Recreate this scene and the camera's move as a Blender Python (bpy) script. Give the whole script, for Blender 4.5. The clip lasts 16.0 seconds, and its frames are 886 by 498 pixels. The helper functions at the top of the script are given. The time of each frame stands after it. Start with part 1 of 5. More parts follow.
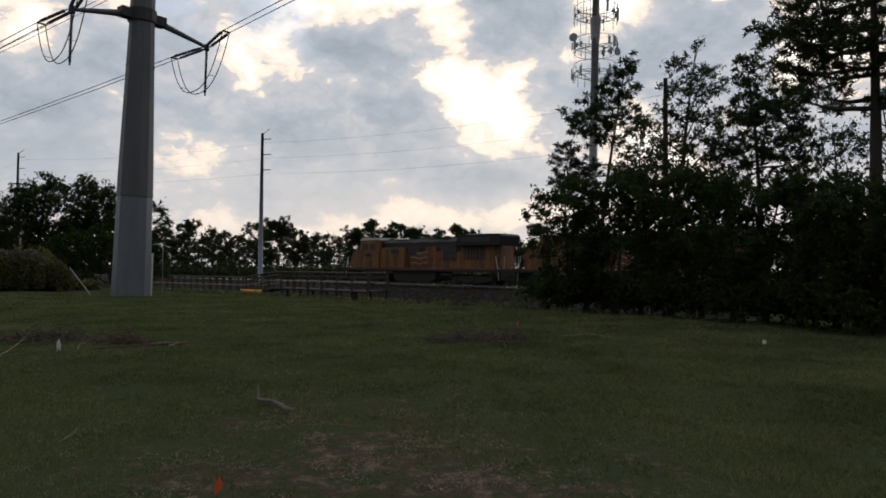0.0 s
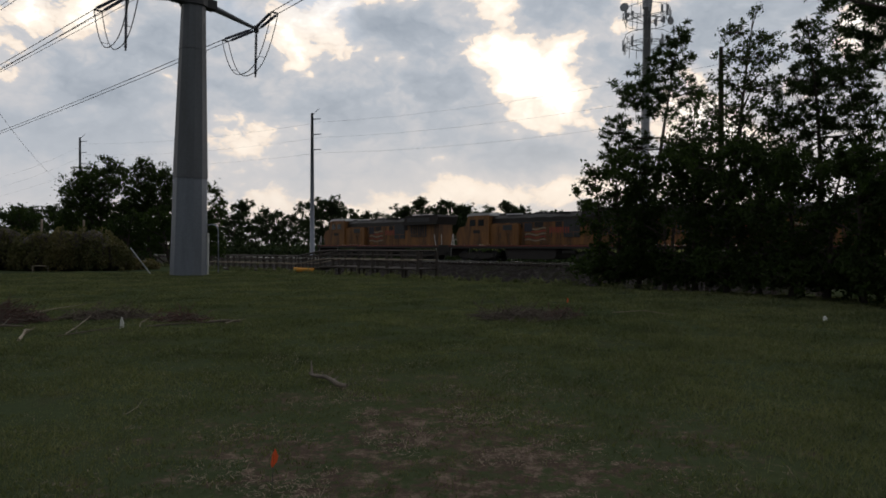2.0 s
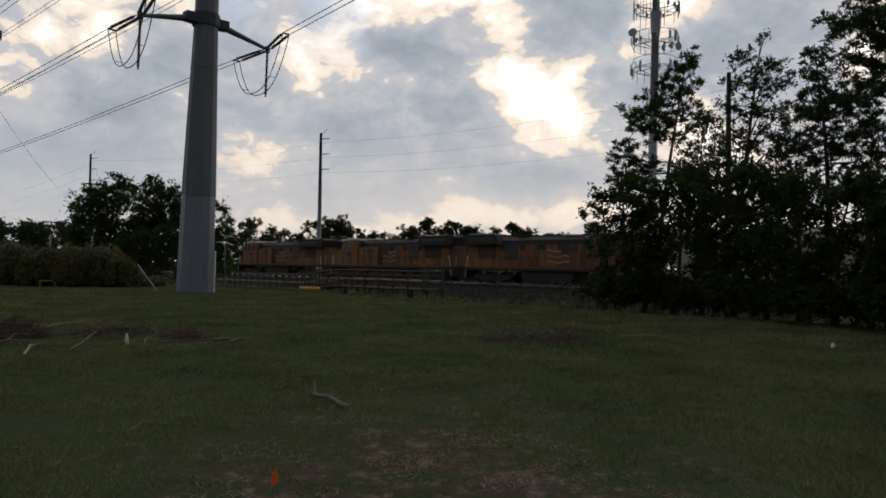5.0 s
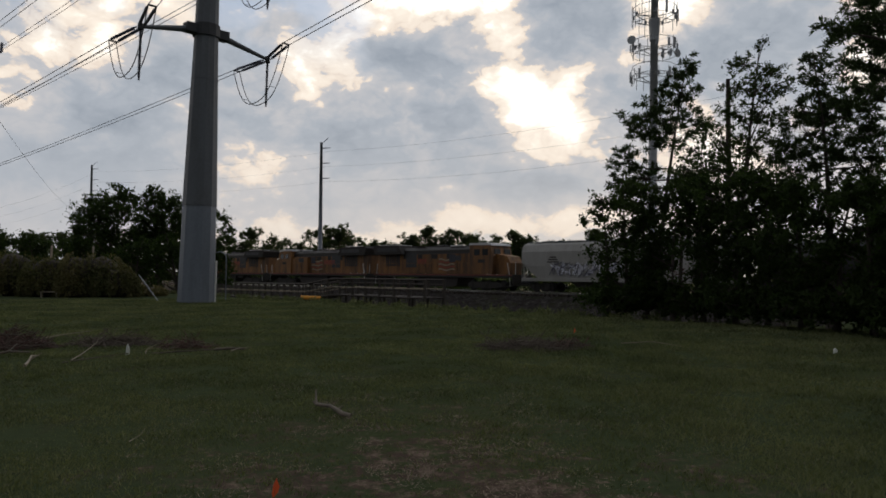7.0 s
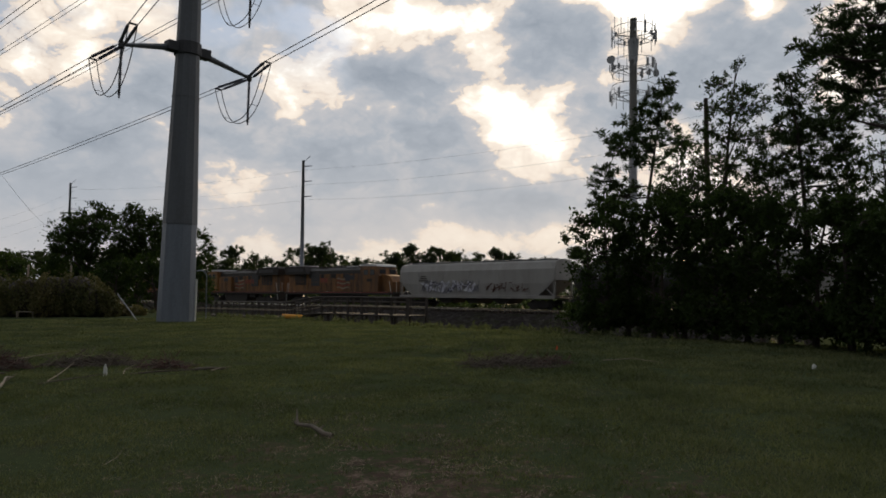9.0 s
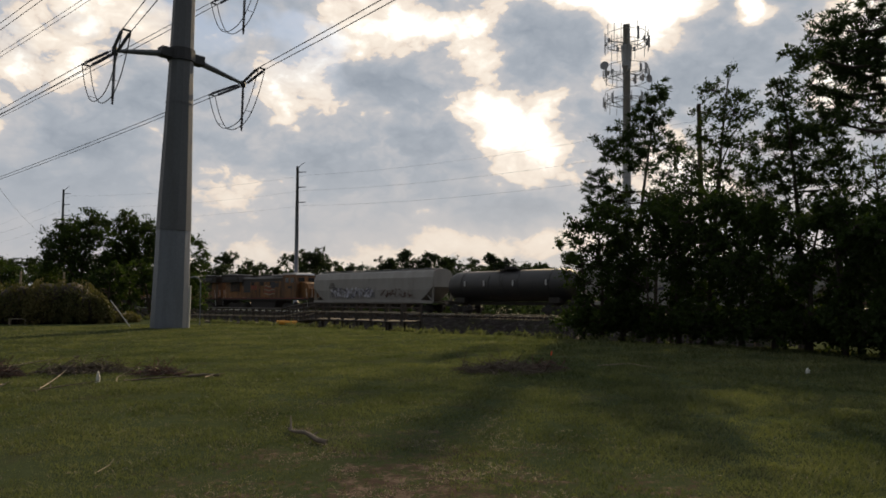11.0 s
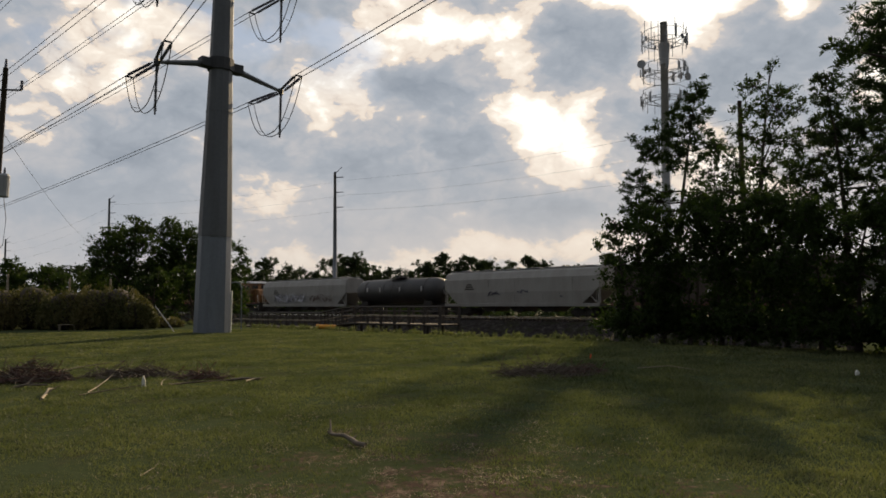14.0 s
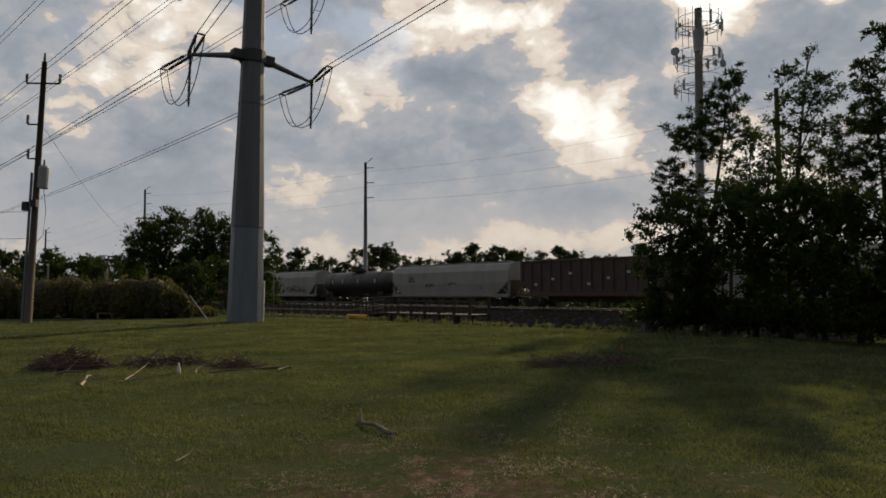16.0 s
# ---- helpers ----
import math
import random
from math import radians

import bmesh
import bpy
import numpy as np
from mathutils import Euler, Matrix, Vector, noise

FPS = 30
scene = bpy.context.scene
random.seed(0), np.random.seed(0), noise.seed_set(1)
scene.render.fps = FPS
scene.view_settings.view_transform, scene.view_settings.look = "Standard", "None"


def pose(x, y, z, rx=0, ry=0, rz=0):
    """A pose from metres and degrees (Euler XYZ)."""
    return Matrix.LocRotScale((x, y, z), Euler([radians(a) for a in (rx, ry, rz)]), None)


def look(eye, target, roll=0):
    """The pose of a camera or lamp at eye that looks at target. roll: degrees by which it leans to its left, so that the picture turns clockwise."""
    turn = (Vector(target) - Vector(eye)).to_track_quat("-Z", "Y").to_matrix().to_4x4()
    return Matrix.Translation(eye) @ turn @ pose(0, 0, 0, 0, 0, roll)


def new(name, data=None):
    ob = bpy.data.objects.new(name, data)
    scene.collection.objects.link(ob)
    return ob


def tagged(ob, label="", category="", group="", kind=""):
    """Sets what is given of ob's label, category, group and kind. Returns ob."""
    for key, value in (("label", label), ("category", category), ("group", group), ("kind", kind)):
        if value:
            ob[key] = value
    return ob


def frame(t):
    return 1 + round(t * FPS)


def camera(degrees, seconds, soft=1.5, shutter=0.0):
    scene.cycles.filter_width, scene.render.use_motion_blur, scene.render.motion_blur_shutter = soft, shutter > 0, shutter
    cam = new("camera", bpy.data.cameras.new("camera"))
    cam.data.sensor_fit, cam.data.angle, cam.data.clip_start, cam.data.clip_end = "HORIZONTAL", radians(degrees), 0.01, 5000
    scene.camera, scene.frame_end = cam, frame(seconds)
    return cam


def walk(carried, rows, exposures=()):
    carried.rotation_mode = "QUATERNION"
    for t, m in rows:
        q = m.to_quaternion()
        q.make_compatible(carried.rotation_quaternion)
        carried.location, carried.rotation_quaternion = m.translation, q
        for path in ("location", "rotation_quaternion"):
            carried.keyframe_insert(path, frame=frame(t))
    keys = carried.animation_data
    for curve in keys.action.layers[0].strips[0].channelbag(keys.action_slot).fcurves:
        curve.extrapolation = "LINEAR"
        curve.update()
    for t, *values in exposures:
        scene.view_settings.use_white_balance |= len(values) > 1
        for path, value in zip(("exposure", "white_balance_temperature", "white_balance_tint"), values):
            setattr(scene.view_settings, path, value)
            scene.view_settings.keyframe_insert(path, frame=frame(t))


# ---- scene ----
# Hand-held camera, 1.6 m over a mown field; rows of seconds, yaw, pitch, roll.
cam = camera(63.5, 16.0, soft=1.7)
EYE = 1.6
TURNS = [
    (0, -4.56, 1.52, 0.52), (0.5, -5.02, 0.19, 0.47), (1, -4.62, 0.08, 0.27), (1.5, -1.42, -0.18, 0.43),
    (2, -0.61, -0.32, -0.01), (2.5, 0.22, -0.38, -0.53), (3, -0.30, 0.67, 0.01), (5.5, -0.04, 1.45, 0.87),
    (6, 0.23, 1.65, 0.54), (6.5, 0.14, 1.88, 0.80), (7, 0.00, 2.00, 0.40), (7.5, -0.29, 2.17, 0.44),
    (8, -2.07, 2.32, 0.52), (8.5, -1.49, 3.01, 0.49), (9, -1.40, 3.43, 0.16), (11.5, -1.94, 3.94, 0.07),
    (12, -2.01, 4.00, 0.17), (12.5, -1.91, 3.97, 0.01), (13, -0.81, 4.03, 0.32), (13.5, 0.52, 4.13, 0.20),
    (14, 1.15, 4.14, -0.50), (14.5, 2.03, 4.02, -0.73), (15, 2.67, 3.92, -0.33), (15.5, 3.16, 3.74, -0.26),
    (16, 3.57, 3.38, -0.32)
]


def held(t, yaw, pitch, roll):
    return pose(0.0035 * t - 0.025, 0, EYE, 90 + pitch, 0, yaw) @ pose(0, 0, 0, 0, 0, roll)


walk(cam, [(t, held(t, yaw, pitch, roll)) for t, yaw, pitch, roll in TURNS],
     exposures=[(0, 0.25), (3, 0.15), (9, 0.05), (12.5, 0.0), (14.5, -0.05), (16, -0.3)])

# The railway: a straight line that passes 76.5 m ahead and runs away to the left.
AHEAD = 76.5
ALONG = Vector((-0.7055, 0.7087, 0))
ACROSS = Vector((0.7087, 0.7055, 0))
TRACK_YAW = 134.87


def rail(s, q, z=0.0):
    """A place s metres along the track, q metres beyond it."""
    return Vector((0, AHEAD, z)) + ALONG * s + ACROSS * q


def rail_coords(x, y):
    return x * ALONG.x + (y - AHEAD) * ALONG.y, x * ACROSS.x + (y - AHEAD) * ACROSS.y


# ---- light: a low sun ahead to the right behind broken cumulus ----
SUN_AZ, SUN_EL = radians(18.0), radians(23.0)
SUN_DIR = Vector((math.sin(SUN_AZ) * math.cos(SUN_EL), math.cos(SUN_AZ) * math.cos(SUN_EL), math.sin(SUN_EL)))

sun = new("sun", bpy.data.lights.new("sun", "SUN"))
sun.data.energy, sun.data.angle, sun.data.color = 4.2, radians(0.53), (1.0, 0.76, 0.46)
sun.matrix_world = look(SUN_DIR * 300, (0, 0, 0))


class Nodes:
    """Short hand for building a node tree."""

    def __init__(self, tree):
        self.tree = tree
        tree.nodes.clear()

    def add(self, kind, ins=None):
        n = self.tree.nodes.new(kind)
        for k, v in (ins or {}).items():
            self.put(n.inputs[k], v)
        return n

    def put(self, socket, v):
        if isinstance(v, bpy.types.NodeSocket):
            self.tree.links.new(v, socket)
        elif isinstance(v, bpy.types.Node):
            self.tree.links.new(v.outputs[0], socket)
        else:
            socket.default_value = v

    def math(self, op, a, b=0.0, c=0.0, clamp=False):
        n = self.add("ShaderNodeMath")
        n.operation, n.use_clamp = op, clamp
        for k, v in enumerate((a, b, c)):
            self.put(n.inputs[k], v)
        return n.outputs[0]

    def vec(self, op, a, b=(0, 0, 0)):
        n = self.add("ShaderNodeVectorMath", {0: a, 1: b})
        n.operation = op
        return n.outputs["Value"] if op in ("DOT_PRODUCT", "LENGTH", "DISTANCE") else n.outputs[0]

    def noise(self, vector, scale, detail=4.0, rough=0.55, distortion=0.0):
        return self.add("ShaderNodeTexNoise", {"Vector": vector, "Scale": scale, "Detail": detail, "Roughness": rough,
                                               "Distortion": distortion})

    def ramp(self, fac, stops, ease="LINEAR"):
        n = self.add("ShaderNodeValToRGB", {0: fac})
        n.color_ramp.interpolation = ease
        els = n.color_ramp.elements
        while len(els) < len(stops):
            els.new(0.5)
        for e, (p, c) in zip(els, stops):
            e.position, e.color = p, (*c, 1) if len(c) == 3 else c
        return n.outputs[0]

    def mix(self, fac, a, b, blend="MIX"):
        n = self.add("ShaderNodeMix")
        n.data_type, n.blend_type = "RGBA", blend
        self.put(n.inputs["Factor"], fac)
        self.put(n.inputs[6], a)
        self.put(n.inputs[7], b)
        return n.outputs[2]

    def remap(self, v, a, b, c=0.0, d=1.0, smooth=True):
        n = self.add("ShaderNodeMapRange", {0: v, 1: a, 2: b, 3: c, 4: d})
        n.interpolation_type = "SMOOTHSTEP" if smooth else "LINEAR"
        return n.outputs[0]


# Cumulus seen against the light: azimuth and elevation in degrees, half-widths, brightness (below zero: thick and grey).
BANKS = [(-2.6, 16.6, 4.6, 2.6, -0.34), (-6.0, 12.3, 4.5, 2.0, -0.12), (11.2, 19.2, 4.2, 2.6, -0.36), (21.5, 18.4, 4.0, 2.8, -0.36), (15.0, 16.0, 3.5, 2.4, -0.16), (7.0, 7.4, 6.5, 1.5, -0.22), (1.0, 12.5, 3.0, 1.6, -0.12),
         (5.2, 12.4, 2.6, 2.2, 0.09), (8.6, 14.2, 2.6, 2.4, 0.1), (5.6, 17.6, 1.4, 2.4, 0.3), (10.8, 11.4, 2.6, 1.3, 0.22), (-6.5, 20.4, 3.4, 1.6, 0.28), (3.6, 21.4, 3.4, 1.4, 0.3), (12.0, 24.0, 4, 2.0, 0.35), (16.5, 23.2, 4.6, 2.0, 0.55),
         (25.8, 21.3, 1.3, 2.0, 0.7), (-12.0, 15.6, 2.0, 2.0, 0.25), (-8.2, 17.6, 1.2, 1.6, 0.25), (-12.0, 9.0, 4.5, 1.5, 0.14), (9.5, 4.2, 7, 1.3, 0.16), (-28, 19, 5, 3, 0.18), (-27, 10, 7, 4, -0.12), (-1.5, 20.8, 2.2, 1.4, 0.3), (-8, 6.5, 8, 2.6, -0.14)]


def cloudy_sky():
    world = bpy.data.worlds.new("sky")
    scene.world = world
    world.use_nodes = True
    g = Nodes(world.node_tree)
    way = g.add("ShaderNodeTexCoord").outputs["Generated"]
    sep = g.add("ShaderNodeSeparateXYZ", {0: way})
    x, y, z = sep.outputs
    flat = g.add("ShaderNodeCombineXYZ", {0: x, 1: y, 2: g.math("MULTIPLY", z, 1.55)}).outputs[0]
    curl = g.noise(flat, 9.0, 2.0, 0.5).outputs["Color"]
    bent = g.vec("ADD", flat, g.vec("MULTIPLY", g.vec("SUBTRACT", curl, (0.5, 0.5, 0.5)), (0.05, 0.05, 0.05)))
    rough = g.noise(flat, 30.0, 5.0, 0.6).outputs["Color"]
    frayed = g.vec("ADD", bent, g.vec("MULTIPLY", g.vec("SUBTRACT", rough, (0.5, 0.5, 0.5)), (0.03, 0.03, 0.03)))
    # soft banks, a crisp edge on each, and small cauliflower heads
    puffs = g.noise(frayed, 6.4, 5.0, 0.5).outputs["Fac"]
    heads = 0.0
    for scale, weight in ((14.0, 1.0), (31.0, 0.55), (66.0, 0.3)):
        n = g.noise(g.vec("ADD", frayed, (scale, 3.1, -scale)), scale, 1.0, 0.5).outputs["Fac"]
        heads = g.math("MULTIPLY_ADD", g.math("ABSOLUTE", g.math("MULTIPLY_ADD", n, 2.0, -1.0)), weight, heads)
    shape = g.math("MULTIPLY_ADD", g.math("SUBTRACT", heads, 0.38), 0.3, g.math("MULTIPLY", g.math("SUBTRACT", puffs, 0.5), 1.5))
    # flatter and hazier towards the horizon
    lit = g.math("MULTIPLY_ADD", shape, g.remap(z, 0.08, 0.24, 0.4, 1.0), 0.475)
    bx, by, bz = g.add("ShaderNodeSeparateXYZ", {0: frayed}).outputs
    azim = g.math("ARCTAN2", bx, by)
    elev = g.math("DIVIDE", bz, 1.55)
    for az, el, wide, high, amount in BANKS:
        du = g.math("DIVIDE", g.math("SUBTRACT", azim, radians(az)), radians(wide))
        dv = g.math("DIVIDE", g.math("SUBTRACT", elev, math.sin(radians(el))), radians(high))
        r2 = g.math("ADD", g.math("MULTIPLY", du, du), g.math("MULTIPLY", dv, dv))
        lit = g.math("MULTIPLY_ADD", g.math("EXPONENT", g.math("MULTIPLY", r2, -1.0)), amount, lit)
    near = g.math("MAXIMUM", g.vec("DOT_PRODUCT", way, tuple(SUN_DIR)), 0.0)
    lit = g.math("MULTIPLY_ADD", g.math("POWER", near, 60.0), 0.16, lit)
    lit = g.math("MULTIPLY_ADD", g.math("POWER", near, 900.0), 0.9, lit)
    edge = g.math("MULTIPLY_ADD", g.remap(lit, 0.47, 0.55), 0.16, -0.08)
    lit = g.math("ADD", lit, edge)
    lit = g.math("MULTIPLY_ADD", g.remap(lit, 0.66, 0.78), 0.06, lit)
    cloud = g.ramp(lit, [(0.0, (0.29, 0.33, 0.385)), (0.24, (0.40, 0.435, 0.485)), (0.42, (0.555, 0.545, 0.555)),
                         (0.57, (0.82, 0.705, 0.60)), (0.74, (1.0, 0.90, 0.78)), (0.92, (1.35, 1.3, 1.2))])
    clear = g.add("ShaderNodeTexSky")
    clear.sky_type, clear.sun_disc, clear.sun_elevation, clear.sun_rotation = "NISHITA", False, SUN_EL, SUN_AZ
    blue = g.mix(1.0, clear.outputs[0], (0.1, 0.1, 0.1, 1), "MULTIPLY")
    gaps = g.math("MULTIPLY", g.remap(g.noise(bent, 6.0, 4.0, 0.5).outputs["Fac"], 0.5, 0.62), g.remap(elev, 0.24, 0.38))
    gaps = g.math("MULTIPLY", gaps, g.remap(azim, 0.1, -0.1))
    sky = g.mix(g.math("MULTIPLY", gaps, 0.75), cloud, blue)
    # a heavy grey deck overhead and behind
    deck = g.mix(puffs, (0.24, 0.257, 0.285, 1), (0.48, 0.497, 0.525, 1))
    deck = g.mix(g.remap(z, 0.65, 0.25), deck, (0.085, 0.09, 0.1, 1))
    over = g.math("MAXIMUM", g.remap(z, 0.42, 0.62), g.remap(y, 0.45, -0.1))
    sky = g.mix(over, sky, deck)
    haze = g.math("POWER", g.math("SUBTRACT", 1.0, g.math("ABSOLUTE", z), clamp=True), 13.0)
    low = g.mix(g.math("POWER", near, 5.0), (0.46, 0.46, 0.48, 1), (0.95, 0.79, 0.61, 1))
    sky = g.mix(g.math("MULTIPLY", haze, g.math("MULTIPLY", g.math("SUBTRACT", 1.0, over), 0.75)), sky, low)
    seen = g.mix(g.remap(z, -0.02, 0.0), (0.01, 0.012, 0.009, 1), sky)
    out = g.add("ShaderNodeOutputWorld")
    g.put(out.inputs[0], g.add("ShaderNodeBackground", {"Color": seen, "Strength": 1.0}))


cloudy_sky()

# ---- materials ----
def surface(name, build):
    m = bpy.data.materials.new(name)
    m.use_nodes = True
    g = Nodes(m.node_tree)
    out = g.add("ShaderNodeOutputMaterial")
    bsdf = g.add("ShaderNodeBsdfPrincipled")
    g.put(out.inputs[0], bsdf)
    build(g, bsdf, g.add("ShaderNodeTexCoord").outputs["Object"])
    return m


def worn(name, colour, dark, scale=2.0, rough=0.6, metal=0.0, bump=0.1, streak=(1, 1, 1), amount=0.5):
    """Paint or metal with stains at two scales and fine relief."""
    def build(g, b, co):
        st = g.vec("MULTIPLY", co, streak)
        big = g.noise(st, scale, 5.0, 0.6, 0.3).outputs["Fac"]
        small = g.noise(co, scale * 14, 4.0, 0.6).outputs["Fac"]
        f = g.remap(g.math("MULTIPLY_ADD", small, 0.35, g.math("MULTIPLY", big, 0.75)), 0.42, 0.72, 0.0, amount)
        tone = g.mix(f, (*colour, 1), (*dark, 1))
        own = g.math("MULTIPLY_ADD", g.add("ShaderNodeObjectInfo").outputs["Random"], 0.2, 0.9)
        tone = g.mix(1.0, tone, g.add("ShaderNodeCombineColor", {0: own, 1: own, 2: own}).outputs[0], "MULTIPLY")
        g.put(b.inputs["Base Color"], tone)
        g.put(b.inputs["Roughness"], g.math("MULTIPLY_ADD", small, 0.25, rough - 0.12))
        b.inputs["Metallic"].default_value = metal
        g.put(b.inputs["Normal"], g.add("ShaderNodeBump", {"Strength": bump, "Distance": 0.02, "Height": small}))
    return surface(name, build)


def leafy(name, tip, deep, glow=0.35):
    """Leaves: each island its own tone, light shines through them."""
    m = bpy.data.materials.new(name)
    m.use_nodes = True
    g = Nodes(m.node_tree)
    own = g.add("ShaderNodeNewGeometry").outputs["Random Per Island"]
    co = g.add("ShaderNodeTexCoord").outputs["Object"]
    patch = g.remap(g.noise(co, 0.45, 4.0, 0.6).outputs["Fac"], 0.3, 0.7)
    tone = g.mix(g.math("MULTIPLY_ADD", own, 0.45, g.math("MULTIPLY", patch, 0.6)), (*deep, 1), (*tip, 1))
    body = g.add("ShaderNodeBsdfPrincipled", {"Base Color": tone, "Roughness": 0.65})
    body.inputs["Specular IOR Level"].default_value = 0.12
    thin = g.add("ShaderNodeBsdfTranslucent", {"Color": g.mix(1.0, tone, (1.1, 1.3, 0.65, 1), "MULTIPLY")})
    both = g.add("ShaderNodeMixShader", {0: glow, 1: body.outputs[0], 2: thin.outputs[0]})
    g.put(g.add("ShaderNodeOutputMaterial").inputs[0], both)
    return m


def field_build(g, b, co):
    s = g.add("ShaderNodeSeparateXYZ", {0: co})
    wide = g.noise(co, 0.2, 5.0, 0.65, 0.5).outputs["Fac"]
    mid = g.noise(co, 1.1, 5.0, 0.62, 0.5).outputs["Fac"]
    fine = g.noise(co, 14.0, 4.0, 0.65).outputs["Fac"]
    grass = g.mix(fine, (0.028, 0.037, 0.019, 1), (0.08, 0.098, 0.05, 1))
    grass = g.mix(g.remap(wide, 0.42, 0.66), grass, g.mix(fine, (0.032, 0.042, 0.018, 1), (0.085, 0.096, 0.045, 1)))
    grass = g.mix(g.remap(mid, 0.52, 0.72, 0.0, 0.6), grass, g.mix(fine, (0.03, 0.027, 0.018, 1), (0.09, 0.078, 0.05, 1)))
    # trodden soil, pale where it has dried, ragged at its rim
    grit = g.noise(co, 5.0, 6.0, 0.72).outputs["Fac"]
    crumbs = g.noise(co, 38.0, 4.0, 0.7).outputs["Fac"]
    soil = g.mix(crumbs, (0.045, 0.034, 0.028, 1), (0.12, 0.08, 0.065, 1))
    dry = g.mix(crumbs, (0.10, 0.073, 0.058, 1), (0.29, 0.215, 0.165, 1))
    soil = g.mix(g.remap(g.math("MULTIPLY_ADD", crumbs, 0.3, grit), 0.6, 0.82), soil, dry)
    du = g.math("DIVIDE", g.math("ADD", s.outputs[0], 0.0), 2.5)
    dv = g.math("DIVIDE", g.math("SUBTRACT", s.outputs[1], 4.4), 5.0)
    r = g.math("SQRT", g.math("ADD", g.math("MULTIPLY", du, du), g.math("MULTIPLY", dv, dv)))
    path = g.noise(co, 0.55, 5.0, 0.65, 0.8).outputs["Fac"]
    speck = g.noise(co, 3.6, 7.0, 0.74).outputs["Fac"]
    bare = g.math("SUBTRACT", g.math("MULTIPLY_ADD", mid, 1.2, g.math("MULTIPLY_ADD", speck, 3.4, g.math("MULTIPLY", path, 1.2))), g.math("MULTIPLY_ADD", r, 0.75, 2.32))
    bare = g.math("MULTIPLY_ADD", g.math("SUBTRACT", g.noise(co, 16.0, 4.0, 0.7).outputs["Fac"], 0.5), 2.2, bare)
    bare = g.remap(bare, 0.0, 0.6, 0.0, 0.9)
    g.put(b.inputs["Base Color"], g.mix(bare, grass, soil))
    b.inputs["Roughness"].default_value = 0.9
    b.inputs["Specular IOR Level"].default_value = 0.0
    h = g.math("MULTIPLY_ADD", fine, 0.5, mid)
    g.put(b.inputs["Normal"], g.add("ShaderNodeBump", {"Strength": 0.5, "Distance": 0.05, "Height": h}))


FIELD = surface("grass_field", field_build)


def gravel_build(g, b, co):
    cell = g.add("ShaderNodeTexVoronoi", {"Vector": co, "Scale": 7.0})
    big = g.noise(co, 0.45, 5.0, 0.65, 0.6).outputs["Fac"]
    mid = g.noise(co, 2.2, 5.0, 0.7).outputs["Fac"]
    stone = g.mix(cell.outputs["Color"], (0.03, 0.026, 0.025, 1), (0.12, 0.105, 0.10, 1))
    stone = g.mix(g.remap(mid, 0.4, 0.66), (0.025, 0.021, 0.019, 1), stone)
    g.put(b.inputs["Base Color"], g.mix(g.remap(big, 0.46, 0.64), stone, g.mix(mid, (0.02, 0.022, 0.012, 1), (0.05, 0.05, 0.026, 1))))
    b.inputs["Roughness"].default_value = 0.95
    b.inputs["Specular IOR Level"].default_value = 0.1
    h = g.math("MULTIPLY_ADD", mid, 2.0, cell.outputs["Distance"])
    g.put(b.inputs["Normal"], g.add("ShaderNodeBump", {"Strength": 1.0, "Distance": 0.15, "Height": h}))


GRAVEL_AND_SHADE = surface("ballast_gravel_and_train_shade", gravel_build)
STEEL = worn("weathering_steel_grey", (0.15, 0.16, 0.175), (0.10, 0.10, 0.105), 0.5, 0.55, 0.3, 0.05, (3, 3, 0.4))
ZINC = worn("galvanised_steel", (0.19, 0.21, 0.245), (0.12, 0.135, 0.16), 0.6, 0.5, 0.3, 0.05, (3, 3, 0.4))
IRON = worn("dark_iron", (0.06, 0.06, 0.065), (0.03, 0.03, 0.03), 3.0, 0.6, 0.4)
CABLE = worn("aluminium_cable", (0.10, 0.10, 0.11), (0.06, 0.06, 0.06), 2.0, 0.5, 0.5)
INSULATOR = worn("grey_insulator", (0.13, 0.13, 0.17), (0.08, 0.08, 0.1), 4.0, 0.35)
YELLOW = worn("faded_yellow_paint", (0.245, 0.105, 0.026), (0.037, 0.022, 0.015), 0.9, 0.6, 0.0, 0.05, (1.6, 1, 0.25), 0.9)
GREYPAINT = worn("dark_grey_paint", (0.032, 0.027, 0.025), (0.02, 0.017, 0.015), 1.2, 0.8, 0.0, 0.05)
UNDER = worn("grimy_underframe", (0.03, 0.028, 0.027), (0.05, 0.04, 0.03), 2.0, 0.8)
HOPPER = worn("dirty_white_paint", (0.31, 0.30, 0.285), (0.19, 0.175, 0.155), 0.7, 0.6, 0.0, 0.05, (1, 1, 0.3))
TANKBLACK = worn("black_tank_paint", (0.035, 0.035, 0.038), (0.06, 0.055, 0.05), 1.0, 0.5)
BROWNCAR = worn("brown_car_paint", (0.09, 0.065, 0.055), (0.05, 0.04, 0.035), 1.0, 0.7)
WOOD = worn("weathered_timber", (0.06, 0.048, 0.04), (0.035, 0.028, 0.024), 1.5, 0.85, 0.0, 0.3, (4, 4, 0.5))
BARK = worn("bark", (0.055, 0.042, 0.033), (0.028, 0.022, 0.018), 3.0, 0.9, 0.0, 0.6, (1, 1, 0.25))
LEAF = leafy("broad_leaves", (0.052, 0.076, 0.021), (0.019, 0.032, 0.010), 0.4)
PINE = leafy("pine_needles", (0.05, 0.075, 0.025), (0.022, 0.036, 0.014), 0.25)
VINE = leafy("vine_leaves", (0.17, 0.138, 0.064), (0.058, 0.07, 0.028), 0.25)
